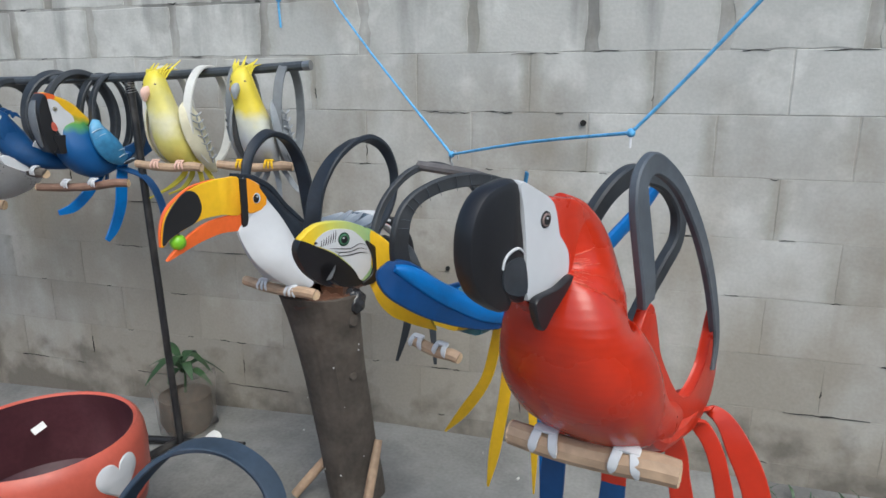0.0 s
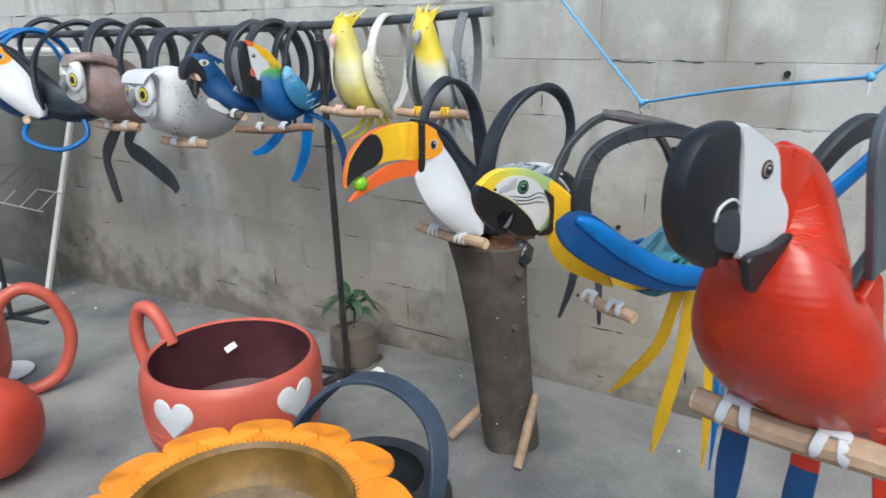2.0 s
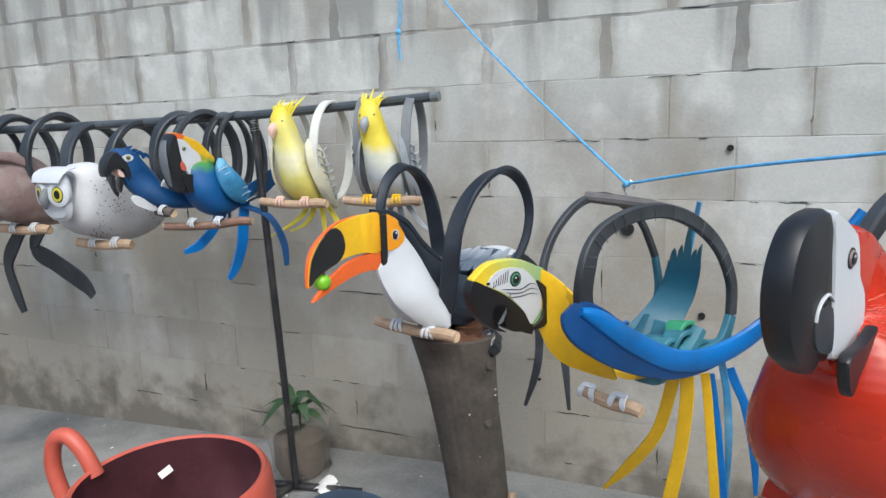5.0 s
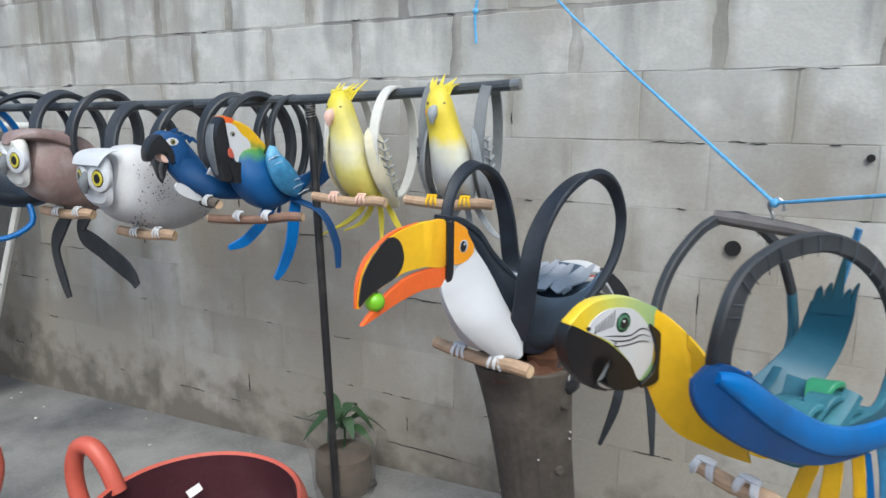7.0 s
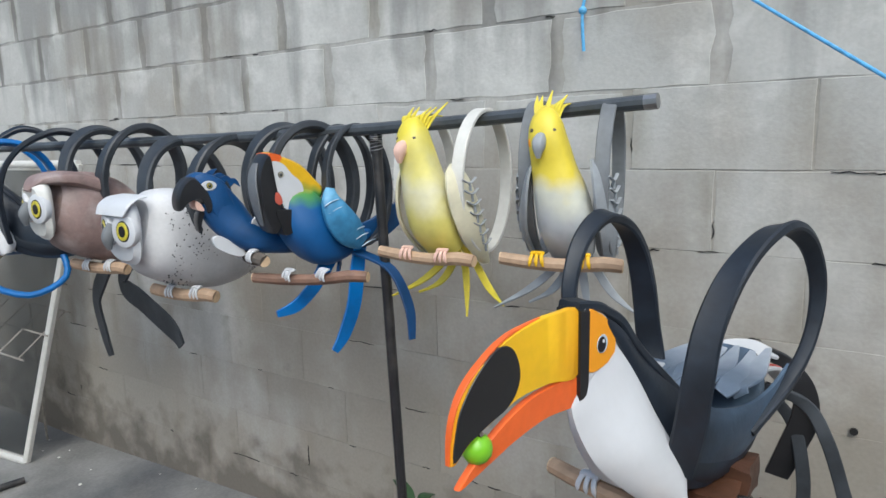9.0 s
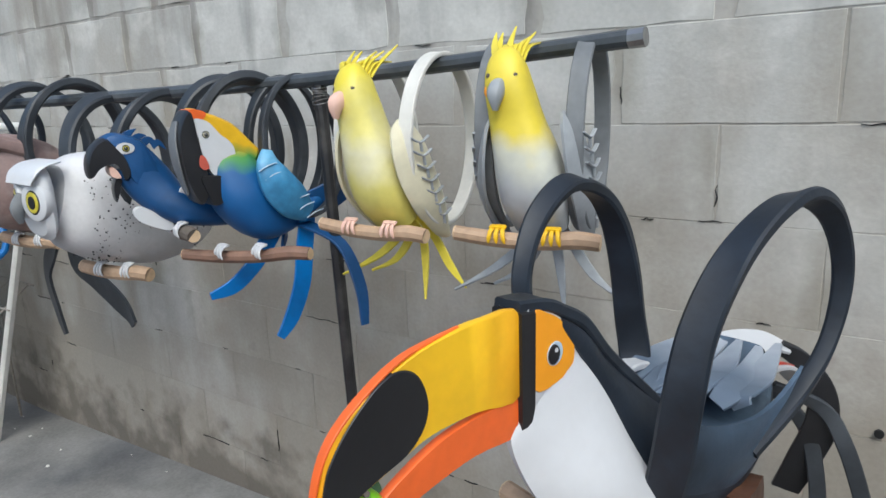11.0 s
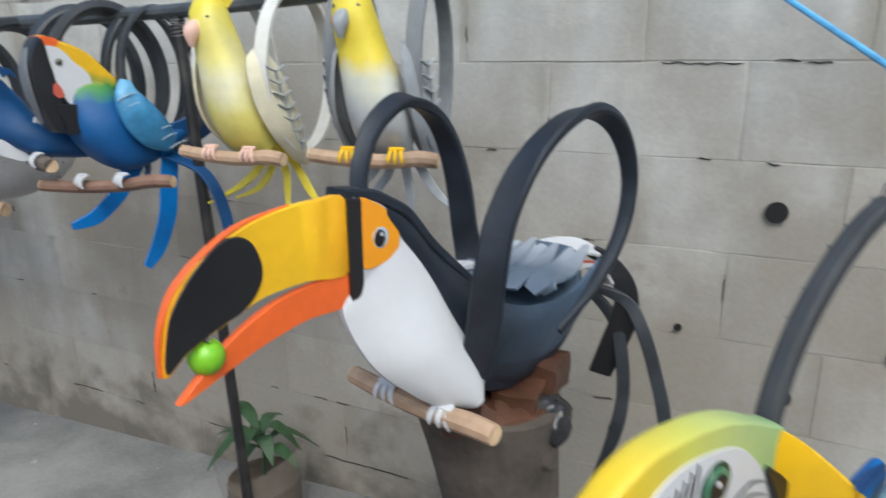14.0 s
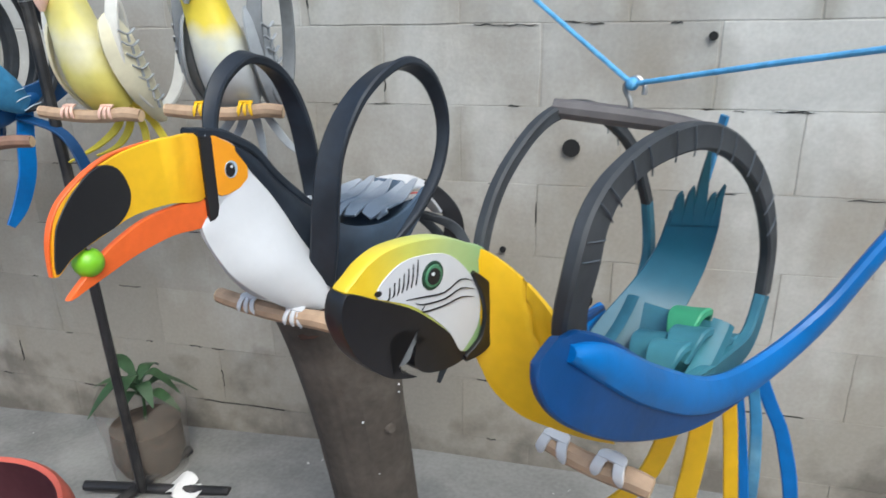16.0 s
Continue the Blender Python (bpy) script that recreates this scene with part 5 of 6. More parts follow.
# ---------------------------------------------------------------- rack, stump, ropes
def build_rack():
    t = new("display_rack")
    t.matrix_world = pose(-1.86, 2.13, ground_z(-1.86))
    tagged(t, "black welded steel pipe rack with cross feet", "rack")
    g = Vector((-1.86, 2.13, ground_z(-1.86)))
    P = lambda *q: tuple(Vector(q) - g)
    bar = part("bar", pipe([P(-1.135, 2.15, 1.607), P(-1.88, 2.13, 1.568), P(-3.0, 2.03, 1.545), P(-4.45, 1.90, 1.53)], 0.0165), BAR, t)
    part("end_cap", pipe([P(-1.16, 2.15, 1.605), P(-1.132, 2.15, 1.607)], 0.0172, per=1), BARE, bar, "worn bare metal end")
    for x, y, lean in ((-1.85, 2.13, -0.03), (-4.17, 1.85, 0.03)):
        z = ground_z(x)
        post = part("post", pipe([P(x + lean, y, 1.555), P(x + 0.03, y, z + 0.02)], 0.0145), STEEL, t)
        bm = bmesh.new()
        for k in range(7):
            lift = 0.006 * k
            pipe([P(x + lean + 0.0178 * math.cos(g), y + 0.0178 * math.sin(g), 1.515 + lift + 0.004 * math.sin(g + k)) for g in (math.pi * j / 4 for j in range(8))], 0.0012, bm, per=2, closed=True, n=5)
        part("tie_wire", bm, BARE, post, "thin wire wound round the joint")
        part("weld_collar", pipe([P(x + lean, y, 1.50), P(x + lean, y, 1.55)], 0.0168, per=1), STEEL, post)
        part("cross_foot", pipe([P(x - 0.17, y - 0.02, z + 0.017), P(x + 0.30, y + 0.06, z + 0.017)], 0.016), STEEL, t)
        part("cross_foot", pipe([P(x - 0.04, y - 0.22, z + 0.02), P(x + 0.05, y + 0.22, z + 0.02)], 0.016), STEEL, t)


build_rack()


def build_stump():
    t = new("tree_stump")
    t.matrix_world = pose(-0.945, 2.0, ground_z(-1.0))
    tagged(t, "upright dark tree stump with cut branch stubs", "stump")
    rnd = random.Random(4)
    rings, z1 = [], 0.80
    for i in range(40):
        f = i / 39
        c = (-0.055 * f, -0.10 * f)
        r = 0.096 + 0.004 * (1 - f) + 0.036 * max(0.0, (f - 0.4) / 0.6) ** 2
        ring = []
        for k in range(96):
            g = 2 * math.pi * k / 96
            q = r * (1 + 0.022 * noise.noise(Vector((math.cos(g) * 9, math.sin(g) * 9, f * 2.5))) + 0.012 * noise.noise(Vector((math.cos(g) * 24, math.sin(g) * 24, f * 7))) + 0.05 * math.sin(3 * g + 1 + f * 2) + 0.035 * noise.noise(Vector((math.cos(g) * 2, math.sin(g) * 2, f * 5))))
            ring.append((c[0] + q * math.cos(g), c[1] + q * math.sin(g), f * z1))
        rings.append(ring)
    part("trunk", skin(bmesh.new(), rings), BARK, t)
    top = [[(-0.055 + s * 0.122 * (1 + 0.08 * noise.noise(Vector((k * 0.9, 2, 1)))) * math.cos(2 * math.pi * k / 24), -0.10 + s * 0.122 * math.sin(2 * math.pi * k / 24), z1 + h + 0.03 * noise.noise(Vector((k * 0.55, s * 4, 1)))) for k in range(24)] for s, h in ((1, -0.02), (0.95, 0.006), (0.75, 0.012), (0.5, 0.016), (0.15, 0.012))]
    part("sawn_top", skin(bmesh.new(), top), CUT_WOOD, t, "reddish rough broken top")
    for lo, hi in (((-0.03, -0.15, z1 - 0.01), (0.045, -0.03, z1 + 0.035)), ((-0.01, -0.09, z1 + 0.0), (0.06, 0.0, z1 + 0.06))):
        bm = box(lo, hi)
        bmesh.ops.subdivide_edges(bm, edges=bm.edges[:], cuts=3, use_grid_fill=True)
        for q in bm.verts:
            q.co += noise.noise_vector(q.co * 22) * 0.012
        part("split_chunk", bm, CUT_WOOD, t, "reddish splintered wood chunk")
    for a, zz, r, ln in ((-20, 0.70, 0.026, 0.03), (-32, 0.5, 0.014, 0.015), (200, 0.62, 0.01, 0.02)):
        g = radians(a)
        c = Vector((-0.055 * zz / z1, -0.10 * zz / z1, zz))
        d = Vector((math.cos(g), math.sin(g), 0.15))
        part("branch_stub", pipe([tuple(c + d * 0.07), tuple(c + d * (0.1 + ln * 0.5)), tuple(c + d * (0.1 + ln))], [r * 1.3, r, r * 0.75]), BARK, t)
    bm = bmesh.new()
    bmesh.ops.create_icosphere(bm, subdivisions=4, radius=0.042)
    for q in bm.verts:
        q.co = q.co * (1 + 0.3 * noise.noise(q.co * 30) + 0.12 * noise.noise(q.co * 90)) + Vector((0.058, -0.1, 0.775))
    part("plastic_wrap", bm, PLASTIC, t, "crumpled shiny black plastic")
    bm = bmesh.new()
    for k in range(11):
        g, zz = radians(rnd.uniform(-150, -10)), rnd.uniform(0.08, 0.75)
        f = zz / z1
        r = (0.108 + 0.035 * f ** 1.5) * 1.03
        bmesh.ops.create_icosphere(bm, subdivisions=1, radius=rnd.uniform(0.001, 0.003), matrix=pose(-0.055 * f + r * math.cos(g), -0.10 * f + r * math.sin(g), zz))
    part("bark_fleck", bm, PAPER, t, "small pale flecks")
    for a, b in (((-0.19, -0.12, 0.02), (-0.08, -0.02, 0.16)), ((0.10, -0.16, 0.015), (0.105, -0.03, 0.24))):
        part("wedge_stick", pipe([a, tuple((Vector(a) + Vector(b)) / 2), b], [0.016, 0.017, 0.014]), PERCH, t, "pale stick wedged against the stump")


build_stump()


def build_ropes():
    t = new("clothes_rope")
    t.matrix_world = pose(-0.43, 1.49, 1.40)
    tagged(t, "thin light blue plastic rope slung across the yard", "rope")
    o = Vector((-0.43, 1.49, 1.40))
    for pts in ([(-1.35, 2.49, 2.10), (-0.93, 1.97, 1.76), (-0.432, 1.48, 1.389)], [(-0.432, 1.48, 1.389), (-0.23, 1.32, 1.435), (-0.03, 1.156, 1.469)], [(-0.03, 1.156, 1.469), (0.06, 1.13, 1.57), (0.30, 1.05, 1.85), (0.9, 0.85, 2.5), (3.99, -0.2, 5.6)]):
        part("strand", pipe([tuple(Vector(p) - o) for p in pts], 0.003, per=3, n=8), ROPE, t)
    for p in ((-0.432, 1.48, 1.389), (-0.03, 1.156, 1.469)):
        part("knot", ball(tuple(Vector(p) - o), 0.0075), ROPE, t)
    part("tie_string", pipe([tuple(Vector(p) - o) for p in ((-0.03, 1.156, 1.469), (-0.03, 1.15, 1.445))], 0.002, per=1, n=6), WHITE, t)
    k = new("rope_end")
    k.matrix_world = pose(-1.43, 2.49, 1.9)
    tagged(k, "short loose blue rope end hanging on the wall", "rope")
    part("strand", pipe([(0.01, -0.003, 0.25), (0.005, -0.01, 0.03), (-0.005, -0.012, -0.04), (0.0, -0.012, -0.14)], 0.0045), ROPE, k)
    part("knot", ball((-0.004, -0.012, -0.035), 0.011), ROPE, k)


build_ropes()


# ---------------------------------------------------------------- teacups, sunflower, hoop
def heart(s):
    pts = []
    for k in range(24):
        g = 2 * math.pi * k / 24
        pts.append((s * 0.062 * math.sin(g) ** 3 * 16 / 16, s * (0.05 * math.cos(g) - 0.019 * math.cos(2 * g) - 0.008 * math.cos(3 * g) - 0.004 * math.cos(4 * g))))
    return pts


def teacup(x, y, handle_turn, hearts, label, r=0.30, top=0.46, low=False):
    z = ground_z(x)
    t = new("teacup_planter")
    t.matrix_world = pose(x, y, z)
    tagged(t, label, "planter", "teacup planters")
    k = r / 0.30
    prof = [(0.20, 0.0), (0.225, 0.03), (0.235, 0.09), (0.25, 0.12), (0.262, 0.14), (0.29, 0.19), (0.302, 0.27), (0.305, 0.36), (0.299, 0.415), (0.289, 0.442), (0.278, 0.452), (0.268, 0.445)]
    f = top / 0.46
    part("bowl", turned([(a * k, b * f) for a, b in prof]), CORAL, t, "coral painted tyre bowl")
    part("lining", turned([(a * k, b * f) for a, b in [(0.268, 0.445), (0.272, 0.40), (0.283, 0.30), (0.265, 0.2), (0.2, 0.15), (0.0, 0.14)]]), CORAL_DARK, t, "dark wine coloured inside")
    for zz in (0.235, 0.245, 0.275, 0.165):
        rr = float(np.interp(zz, [q[1] for q in prof], [q[0] for q in prof])) * k
        part("tread_line", turned([(rr - 0.002, zz * f - 0.003), (rr + 0.0018, zz * f), (rr - 0.002, zz * f + 0.003)]), CORAL, t)
    m = pose(0, 0, 0, 0, 0, handle_turn)
    path = [(0.27, 0, 0.425), (0.305, 0, 0.5), (0.355, 0, 0.55), (0.41, 0, 0.53), (0.432, 0, 0.43), (0.39, 0, 0.3), (0.29, 0, 0.22)]
    if low:
        path = [(0.25, 0, 0.38), (0.29, 0, 0.48), (0.39, 0, 0.53), (0.5, 0, 0.45), (0.55, 0, 0.27), (0.49, 0, 0.1), (0.37, 0, 0.04), (0.22, 0, 0.06)]
    bm = pipe([(a * k, b, c * f) for a, b, c in path], 0.028 if low else 0.025, n=14)
    bmesh.ops.transform(bm, matrix=m, verts=bm.verts)
    part("handle", bm, CORAL, t)
    for turn in hearts:
        pts = heart(1.25)
        g0 = radians(turn)
        rings = []
        for s, d in ((0.0, 0.004), (0.5, 0.004), (0.9, 0.004), (1.0, 0.0)):
            ring = []
            for a, b in smooth_path(pts, 2, True):
                zz = 0.355 + b * s
                rr = float(np.interp(zz, [q[1] for q in prof], [q[0] for q in prof])) * k + d
                ring.append((rr * math.cos(g0 + a * s / rr), rr * math.sin(g0 + a * s / rr), zz * f))
            rings.append(ring)
        part("heart", skin(bmesh.new(), rings, cap=False), WHITE, t, "white painted heart")
    return t


cup = teacup(-1.75, 1.43, 188, (-80, -2, -160), "coral tyre teacup planter with white hearts and handle")
sticker = tagged(part("sticker", box((-0.022, -0.012, 0), (0.022, 0.012, 0.002)), PAPER), "small white paper label inside the cup", "sticker")
sticker.matrix_world = pose(-1.93, 1.58, 0.40, 62, 0, 38) @ pose(0, 0, 0, 0, 0, 32)
teacup(-3.15, 1.07, 66, (-100,), "plain coral tyre teacup planter with round handle", r=0.28, top=0.45, low=True)


def tipped_cup():
    x, y = -2.52, 0.93
    t = new("tipped_pot")
    t.matrix_world = pose(x, y, ground_z(x) + 0.02)
    tagged(t, "red painted tyre pot lying on its side", "planter")
    lying = pose(0.0, 0.0, 0.19, 0, -86, 24)
    for name, prof, paint in (("shell", [(0.0, -0.2), (0.06, -0.197), (0.11, -0.183), (0.15, -0.15), (0.178, -0.09), (0.187, 0.0), (0.18, 0.1), (0.16, 0.155), (0.135, 0.175), (0.12, 0.17)], POT_RED), ("lining", [(0.12, 0.17), (0.135, 0.1), (0.14, -0.1), (0.1, -0.15), (0.0, -0.155)], CORAL)):
        bm = turned(prof)
        bmesh.ops.transform(bm, matrix=lying, verts=bm.verts)
        part(name, bm, paint, t)
    bm = turned([(0.19, -0.03), (0.193, -0.025), (0.19, -0.02)])
    bmesh.ops.transform(bm, matrix=lying, verts=bm.verts)
    part("tread_line", bm, CORAL, t)


tipped_cup()


def sunflower():
    x, y = -1.1, 0.855
    z = ground_z(x)
    t = new("sunflower_planter")
    t.matrix_world = pose(x, y, z) @ Matrix.Diagonal((1.05, 1.05, 0.97, 1.0))
    tagged(t, "sunflower tyre planter with orange petals and brown centre", "planter")
    part("bowl", turned([(0.20, 0.0), (0.26, 0.06), (0.28, 0.2), (0.25, 0.36), (0.256, 0.43), (0.25, 0.442), (0.238, 0.43)]), OCHRE, t)
    part("centre", turned([(0.238, 0.43), (0.226, 0.36), (0.20, 0.33), (0.17, 0.32)]), OCHRE, t, "brown ochre inner rim")
    part("soil", turned([(0.205, 0.335), (0.15, 0.342), (0.06, 0.33), (0.0, 0.335)]), SOIL, t)
    for k in range(12):
        g = 360 / 12 * k + 6
        out = [(0.245, 0.43, -0.058), (0.29, 0.44, -0.080), (0.345, 0.435, -0.070), (0.385, 0.42, 0.0), (0.345, 0.435, 0.070), (0.29, 0.44, 0.080), (0.245, 0.43, 0.058)]
        bm = bmesh.new()
        rings = []
        for s, h in ((0.97, -0.012), (1.0, -0.004), (0.95, 0.004), (0.6, 0.007), (0.05, 0.0075)):
            rings.append([(0.30 + (a - 0.30) * s, c * s, b + h) for a, b, c in smooth_path(out, 3, True)])
        skin(bm, rings)
        bmesh.ops.transform(bm, matrix=pose(0, 0, 0, 0, 0, g), verts=bm.verts)
        part("petal", bm, PETAL, t)
    bm = bmesh.new()
    rnd = random.Random(2)
    for k in range(120):
        g = 2 * math.pi * k / 120
        a = Vector((0.252 * math.cos(g), 0.252 * math.sin(g), 0.436))
        d = Vector((math.cos(g), math.sin(g), 0.6)) * rnd.uniform(0.004, 0.012)
        pipe([tuple(a), tuple(a + d)], [0.002, 0.0006], bm, per=1, n=4)
    tagged(part("rim_bristle", bm, OCHRE, t, "short cut rubber bristles"), kind="stuff")


sunflower()


def loose_hoop():
    t = new("tyre_hoop_planter")
    t.matrix_world = pose(-1.1, 1.36, ground_z(-1.1))
    tagged(t, "low black tyre planter with tall slate rubber handle", "planter")
    part("base", turned([(0.16, 0.0), (0.22, 0.05), (0.235, 0.13), (0.2, 0.2), (0.15, 0.2), (0.18, 0.12), (0.17, 0.04), (0.0, 0.03)]), RUBBER, t)
    part("handle", strip([(-0.25, -0.10, 0.16), (-0.22, -0.06, 0.34), (-0.11, 0.02, 0.47), (0.05, 0.05, 0.49), (0.2, 0.02, 0.42), (0.25, -0.05, 0.27), (0.21, -0.08, 0.14)], [0.05, 0.055, 0.06, 0.06, 0.06, 0.055, 0.05], 0.016, (0.3, 1, 0.1)), BLUE_RUBBER, t, "slate blue rubber strap handle")


loose_hoop()


# ---------------------------------------------------------------- pot plant, frame, litter
def pot_plant():
    x, y = -1.89, 2.27
    t = new("bagged_plant")
    t.matrix_world = pose(x, y, ground_z(x))
    tagged(t, "young plant in a clear plastic bag of soil", "plant")
    part("soil", turned([(0.0, 0.005), (0.09, 0.005), (0.112, 0.06), (0.11, 0.17), (0.0, 0.18)], 24), EARTH, t)
    rings = []
    for i in range(12):
        f = i / 11
        rings.append([((0.115 + 0.018 * noise.noise(Vector((math.cos(a) * 2, math.sin(a) * 2, f * 3))) + 0.02 * f) * math.cos(a), (0.115 + 0.018 * noise.noise(Vector((math.cos(a) * 2 + 5, math.sin(a) * 2, f * 3))) + 0.02 * f) * math.sin(a), f * (0.27 + 0.03 * math.cos(a * 2))) for a in (2 * math.pi * k / 24 for k in range(24))])
    part("bag", skin(bmesh.new(), rings, cap=False), BAG, t)
    part("stem", pipe([(0, 0, 0.15), (0.01, 0, 0.26), (-0.01, 0.01, 0.34)], [0.006, 0.005, 0.003]), LEAF, t)
    rnd = random.Random(9)
    for k in range(11):
        g = k * 2.4
        r, dz = rnd.uniform(0.10, 0.17), rnd.uniform(-0.07, 0.05)
        z0 = 0.26 + 0.008 * k
        a = Vector((math.cos(g), math.sin(g), 0))
        part("leaf", strip([tuple(a * 0.005 + Vector((0, 0, z0))), tuple(a * r * 0.4 + Vector((0, 0, z0 + 0.035))), tuple(a * r * 0.75 + Vector((0, 0, z0 + 0.03 + dz * 0.5))), tuple(a * r * 1.1 + Vector((0, 0, z0 + dz)))], [0.008, 0.042, 0.036, 0.003], 0.002, (-a.y, a.x, 0)), LEAF, t)


pot_plant()


def glazed_frame():
    """A white framed glazed panel that leans beside the rack."""
    t = new("glazed_panel")
    t.matrix_world = pose(-4.36, 2.19, ground_z(-4.36))
    tagged(t, "white framed glass panel leaning beside the rack", "window")
    ax, up, o = Vector((-0.78, -0.1, 0)), Vector((0.4, 0.24, 1.53)), Vector((0, 0, 0.01))
    q = lambda a, b: o + ax * a + up * b
    nrm = ax.cross(up).normalized()
    for a, b in (((0, 0), (0, 1)), ((1, 0), (1, 1)), ((0, 0), (1, 0)), ((0, 1), (1, 1)), ((0.93, 0), (0.93, 1))):
        part("frame_rail", strip([tuple(q(*a)), tuple(q(*b))], 0.035, 0.03, normal=tuple(nrm), per=1), IVORY, t)
    bm = bmesh.new()
    vs = [q(a, b) + nrm * s for s in (-0.002, 0.002) for a, b in ((0.02, 0.02), (0.98, 0.02), (0.98, 0.98), (0.02, 0.98))]
    vv = [bm.verts.new(p) for p in vs]
    for f in ((0, 1, 2, 3), (4, 5, 6, 7), (0, 1, 5, 4), (1, 2, 6, 5), (2, 3, 7, 6), (3, 0, 4, 7)):
        bm.faces.new([vv[i] for i in f])
    part("pane", bm, GLASS, t)
    s = new("wire_rack")
    s.matrix_world = pose(-4.9, 2.3, ground_z(-4.9))
    tagged(s, "rusty wire grid shelf behind the panel", "shelf")
    for k in range(8):
        part("wire", pipe([(-0.7 + 0.2 * k, -0.15, 0.62), (-0.7 + 0.2 * k, 0.1, 0.80)], 0.004, per=1, n=6), WIRE, s)
    for k in range(3):
        part("wire", pipe([(-0.7, -0.15 + 0.125 * k, 0.62 + 0.09 * k), (0.75, -0.15 + 0.125 * k, 0.62 + 0.09 * k)], 0.005, per=1, n=6), WIRE, s)
    for k in (-0.68, 0.72):
        part("leg", pipe([(k - 0.4, 0.1, 0.0), (k - 0.4, 0.1, 0.8), (k, 0.1, 0.8)], 0.006, per=1, n=6), WIRE, s)


glazed_frame()


def litter():
    p = tagged(part("paper_scrap", strip([(-0.05, 0, 0.008), (-0.01, 0.01, 0.03), (0.03, 0, 0.012), (0.06, 0.02, 0.02)], [0.04, 0.09, 0.08, 0.03], 0.002, (0.3, 1, 0.3)), PAPER), "crumpled white paper scrap on the cement", "litter")
    p.matrix_world = pose(-1.70, 2.16, ground_z(-1.7))
    lid = tagged(part("plastic_lid", turned([(0.0, 0.0), (0.10, 0.0), (0.108, 0.01), (0.10, 0.016), (0.0, 0.012)], 28), PAPER), "round white plastic lid lying on the ground", "lid")
    lid.matrix_world = pose(-3.36, 1.44, ground_z(-3.36) + 0.006, 2, 0, 0)
    rnd = random.Random(12)
    bm = bmesh.new()
    for k in range(26):
        x, y = rnd.uniform(-4.6, 1.2), min(2.47, 2.47 - abs(rnd.gauss(0, 0.35)))
        s = rnd.uniform(0.002, 0.008)
        g = bmesh.ops.create_icosphere(bm, subdivisions=1, radius=s, matrix=pose(x, y, ground_z(x) + s * 0.4, rnd.uniform(0, 90), 0, rnd.uniform(0, 360)) @ Matrix.Diagonal((1.3, 1, 0.5, 1)))
    tagged(part("gravel", bm, IVORY), "scattered pale crumbs and grit along the wall", "gravel", kind="stuff")
    bm = bmesh.new()
    for k in range(60):
        x, y = rnd.uniform(0.45, 1.3), rnd.uniform(2.2, 2.47)
        a = rnd.uniform(0, 6.28)
        strip([(x, y, ground_z(x)), (x + 0.02 * math.cos(a), y + 0.02 * math.sin(a), ground_z(x) + 0.03), (x + 0.05 * math.cos(a), y + 0.05 * math.sin(a), ground_z(x) + rnd.uniform(0.03, 0.07))], [0.006, 0.012, 0.002], 0.0015, (-math.sin(a), math.cos(a), 0), bm, per=2)
    tagged(part("weeds", bm, LEAF), "low green weeds at the foot of the wall", "weeds", kind="stuff")


litter()


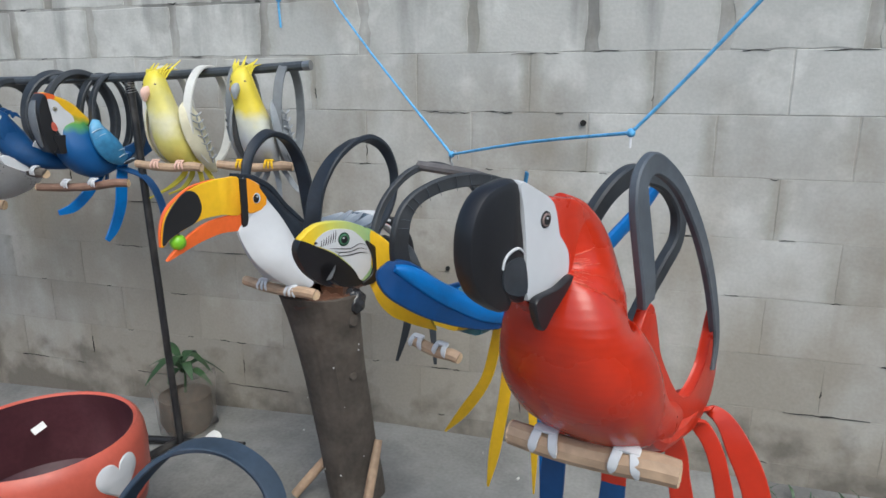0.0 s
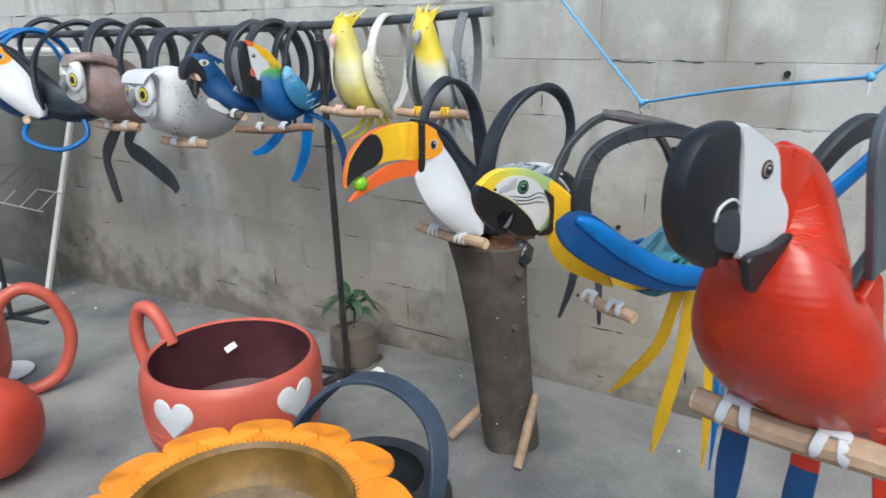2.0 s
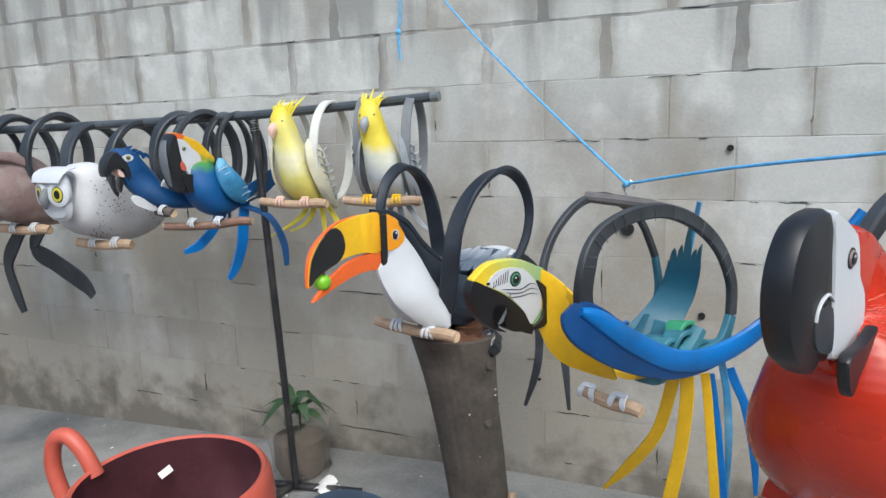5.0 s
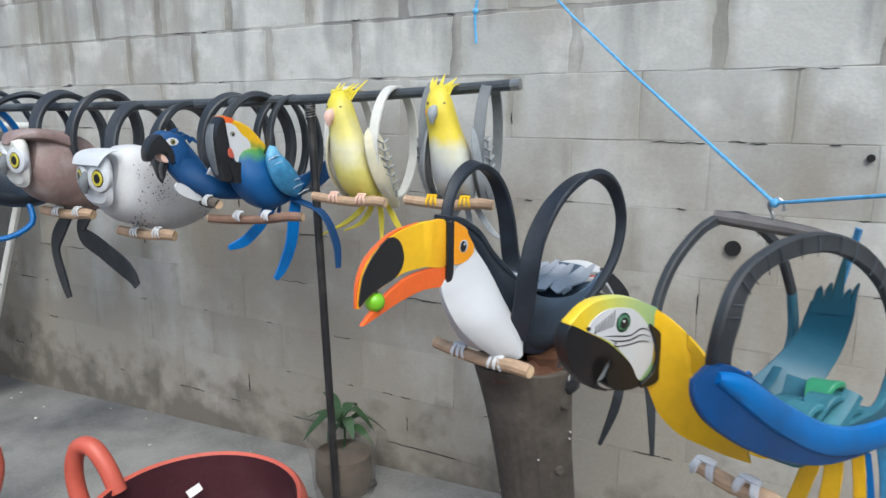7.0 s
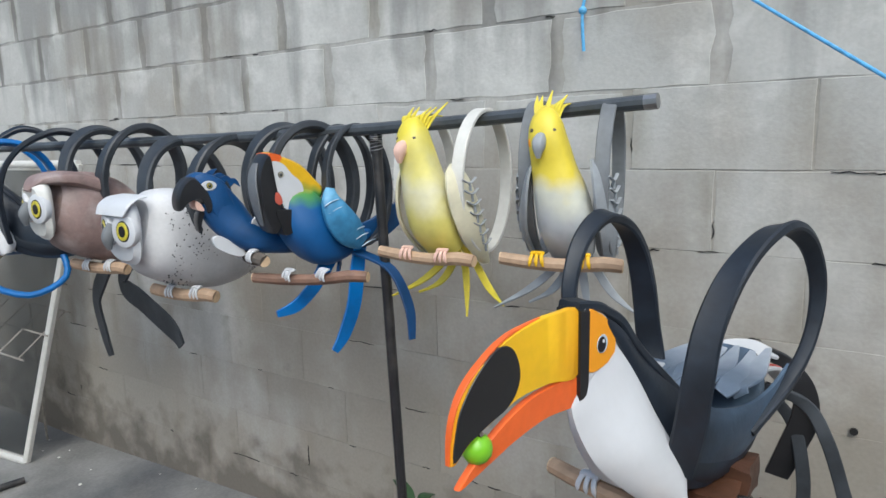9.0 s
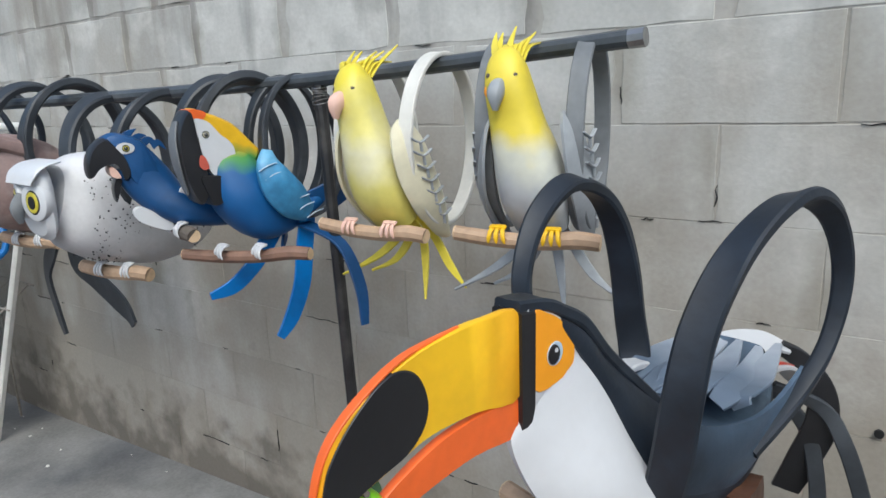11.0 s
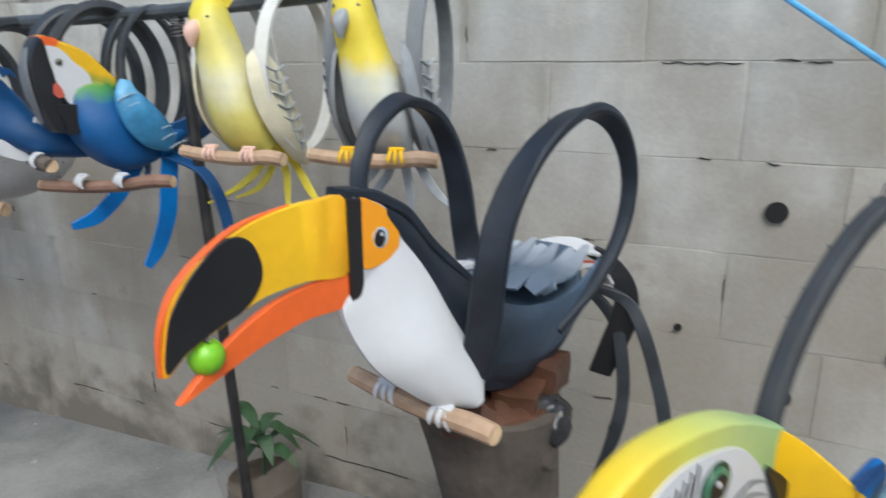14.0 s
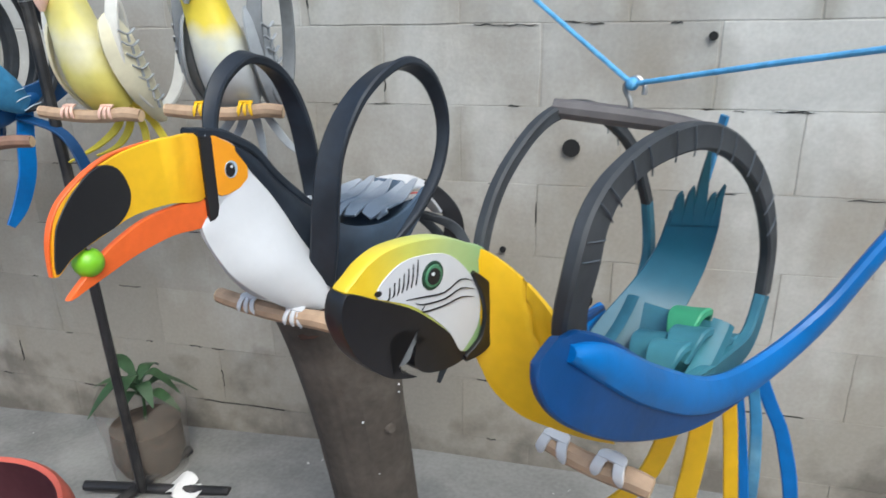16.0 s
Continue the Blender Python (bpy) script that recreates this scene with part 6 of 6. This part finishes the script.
# ---------------------------------------------------------------- wall pieces
def wall_pieces():
    rnd = random.Random(21)
    shapes = []
    for v in range(18):
        gap = 0.005 if v < 6 else 0.042 if v < 12 else 0.0025
        bm = box((gap / 2, 0.0025, 0.0), (MODULE - gap / 2, 0.02, COURSE - (0.003 if v < 6 else 0.012 if v < 12 else 0.0015)))
        bmesh.ops.subdivide_edges(bm, edges=[e for e in bm.edges if abs(e.verts[0].co.y - e.verts[1].co.y) < 1e-6], cuts=4, use_grid_fill=True)
        for q in bm.verts:
            q.co.x += rnd.uniform(-0.002, 0.002) * (3.5 if 6 <= v < 12 else 1)
            q.co.z += rnd.uniform(-0.0012, 0.0012) * (3.5 if 6 <= v < 12 else 1)
            if q.co.y < 0.01:
                q.co.y += rnd.uniform(-0.0005, 0.0005)
        bmesh.ops.bevel(bm, geom=[e for e in bm.edges if e.is_manifold and e.calc_face_angle(0) > 0.9], offset=0.0015 if v < 12 else 0.0007, segments=1, affect="EDGES")
        for f in bm.faces:
            f.smooth = False
        me = bpy.data.meshes.new("block")
        bm.to_mesh(me)
        bm.free()
        me.materials.append(BLOCK)
        shapes.append(me)
    for row in range(-1, TOP):
        z = Z0 + row * COURSE
        off = 0.0 if row % 2 == 0 else -0.217
        k0, k1 = -15, 5
        for k in range(k0, k1):
            x = off + k * MODULE
            if x < -6.6 or x > 1.75:
                continue
            ob = new("block", rnd.choice(shapes[6:12] if row >= 7 or (row == 6 and k < -2 and k % 3) else shapes[12:] if row < 5 else shapes[:6]))
            ob.parent = wall
            ob.location = (x, WALL_Y + rnd.uniform(-0.0008, 0.0006), z + 0.0025)
    bm = bmesh.new()
    for k in range(130):
        row = rnd.randint(0, 8)
        z = Z0 + row * COURSE + rnd.uniform(-0.003, 0.004)
        x = rnd.uniform(-1.9, 1.6) if rnd.random() < 0.65 else rnd.uniform(-5.0, -1.9)
        if rnd.random() < 0.16:
            x = (-0.217 if row % 2 else 0.0) + rnd.randint(-10, 3) * MODULE
            ln = rnd.uniform(0.02, 0.08)
            z0 = z + rnd.uniform(0.02, 0.1)
            path = [(x + rnd.uniform(-0.003, 0.003), WALL_Y + 0.002, z0 + ln * i / 4) for i in range(5)]
            across = (1, 0, 0)
        else:
            ln = rnd.choice((0.03, 0.05, 0.09, 0.16))
            path = [(x + ln * i / 5, WALL_Y + 0.002, z + rnd.uniform(-0.0025, 0.0025)) for i in range(6)]
            across = (0, 0, 1)
        strip(path, [0.0005] + [rnd.uniform(0.001, 0.0035) for _ in path[2:]] + [0.0005], 0.004, across, bm, per=2)
    tagged(part("joint_crack", bm, HOLE, wall, "short dark cracks in the pointing"), kind="stuff")
    for x, z, r in ((-0.562, 1.122, 0.024), (-0.502, 0.683, 0.022), (-0.743, 0.82, 0.009), (-0.234, 1.407, 0.011), (-0.887, 0.508, 0.006), (-0.3, 0.82, 0.012)):
        part("pipe_hole", pipe([(x, WALL_Y - 0.0075, z), (x, WALL_Y + 0.0, z)], r, per=1, n=14), HOLE, wall, "round dark hole in the block")


wall_pieces()
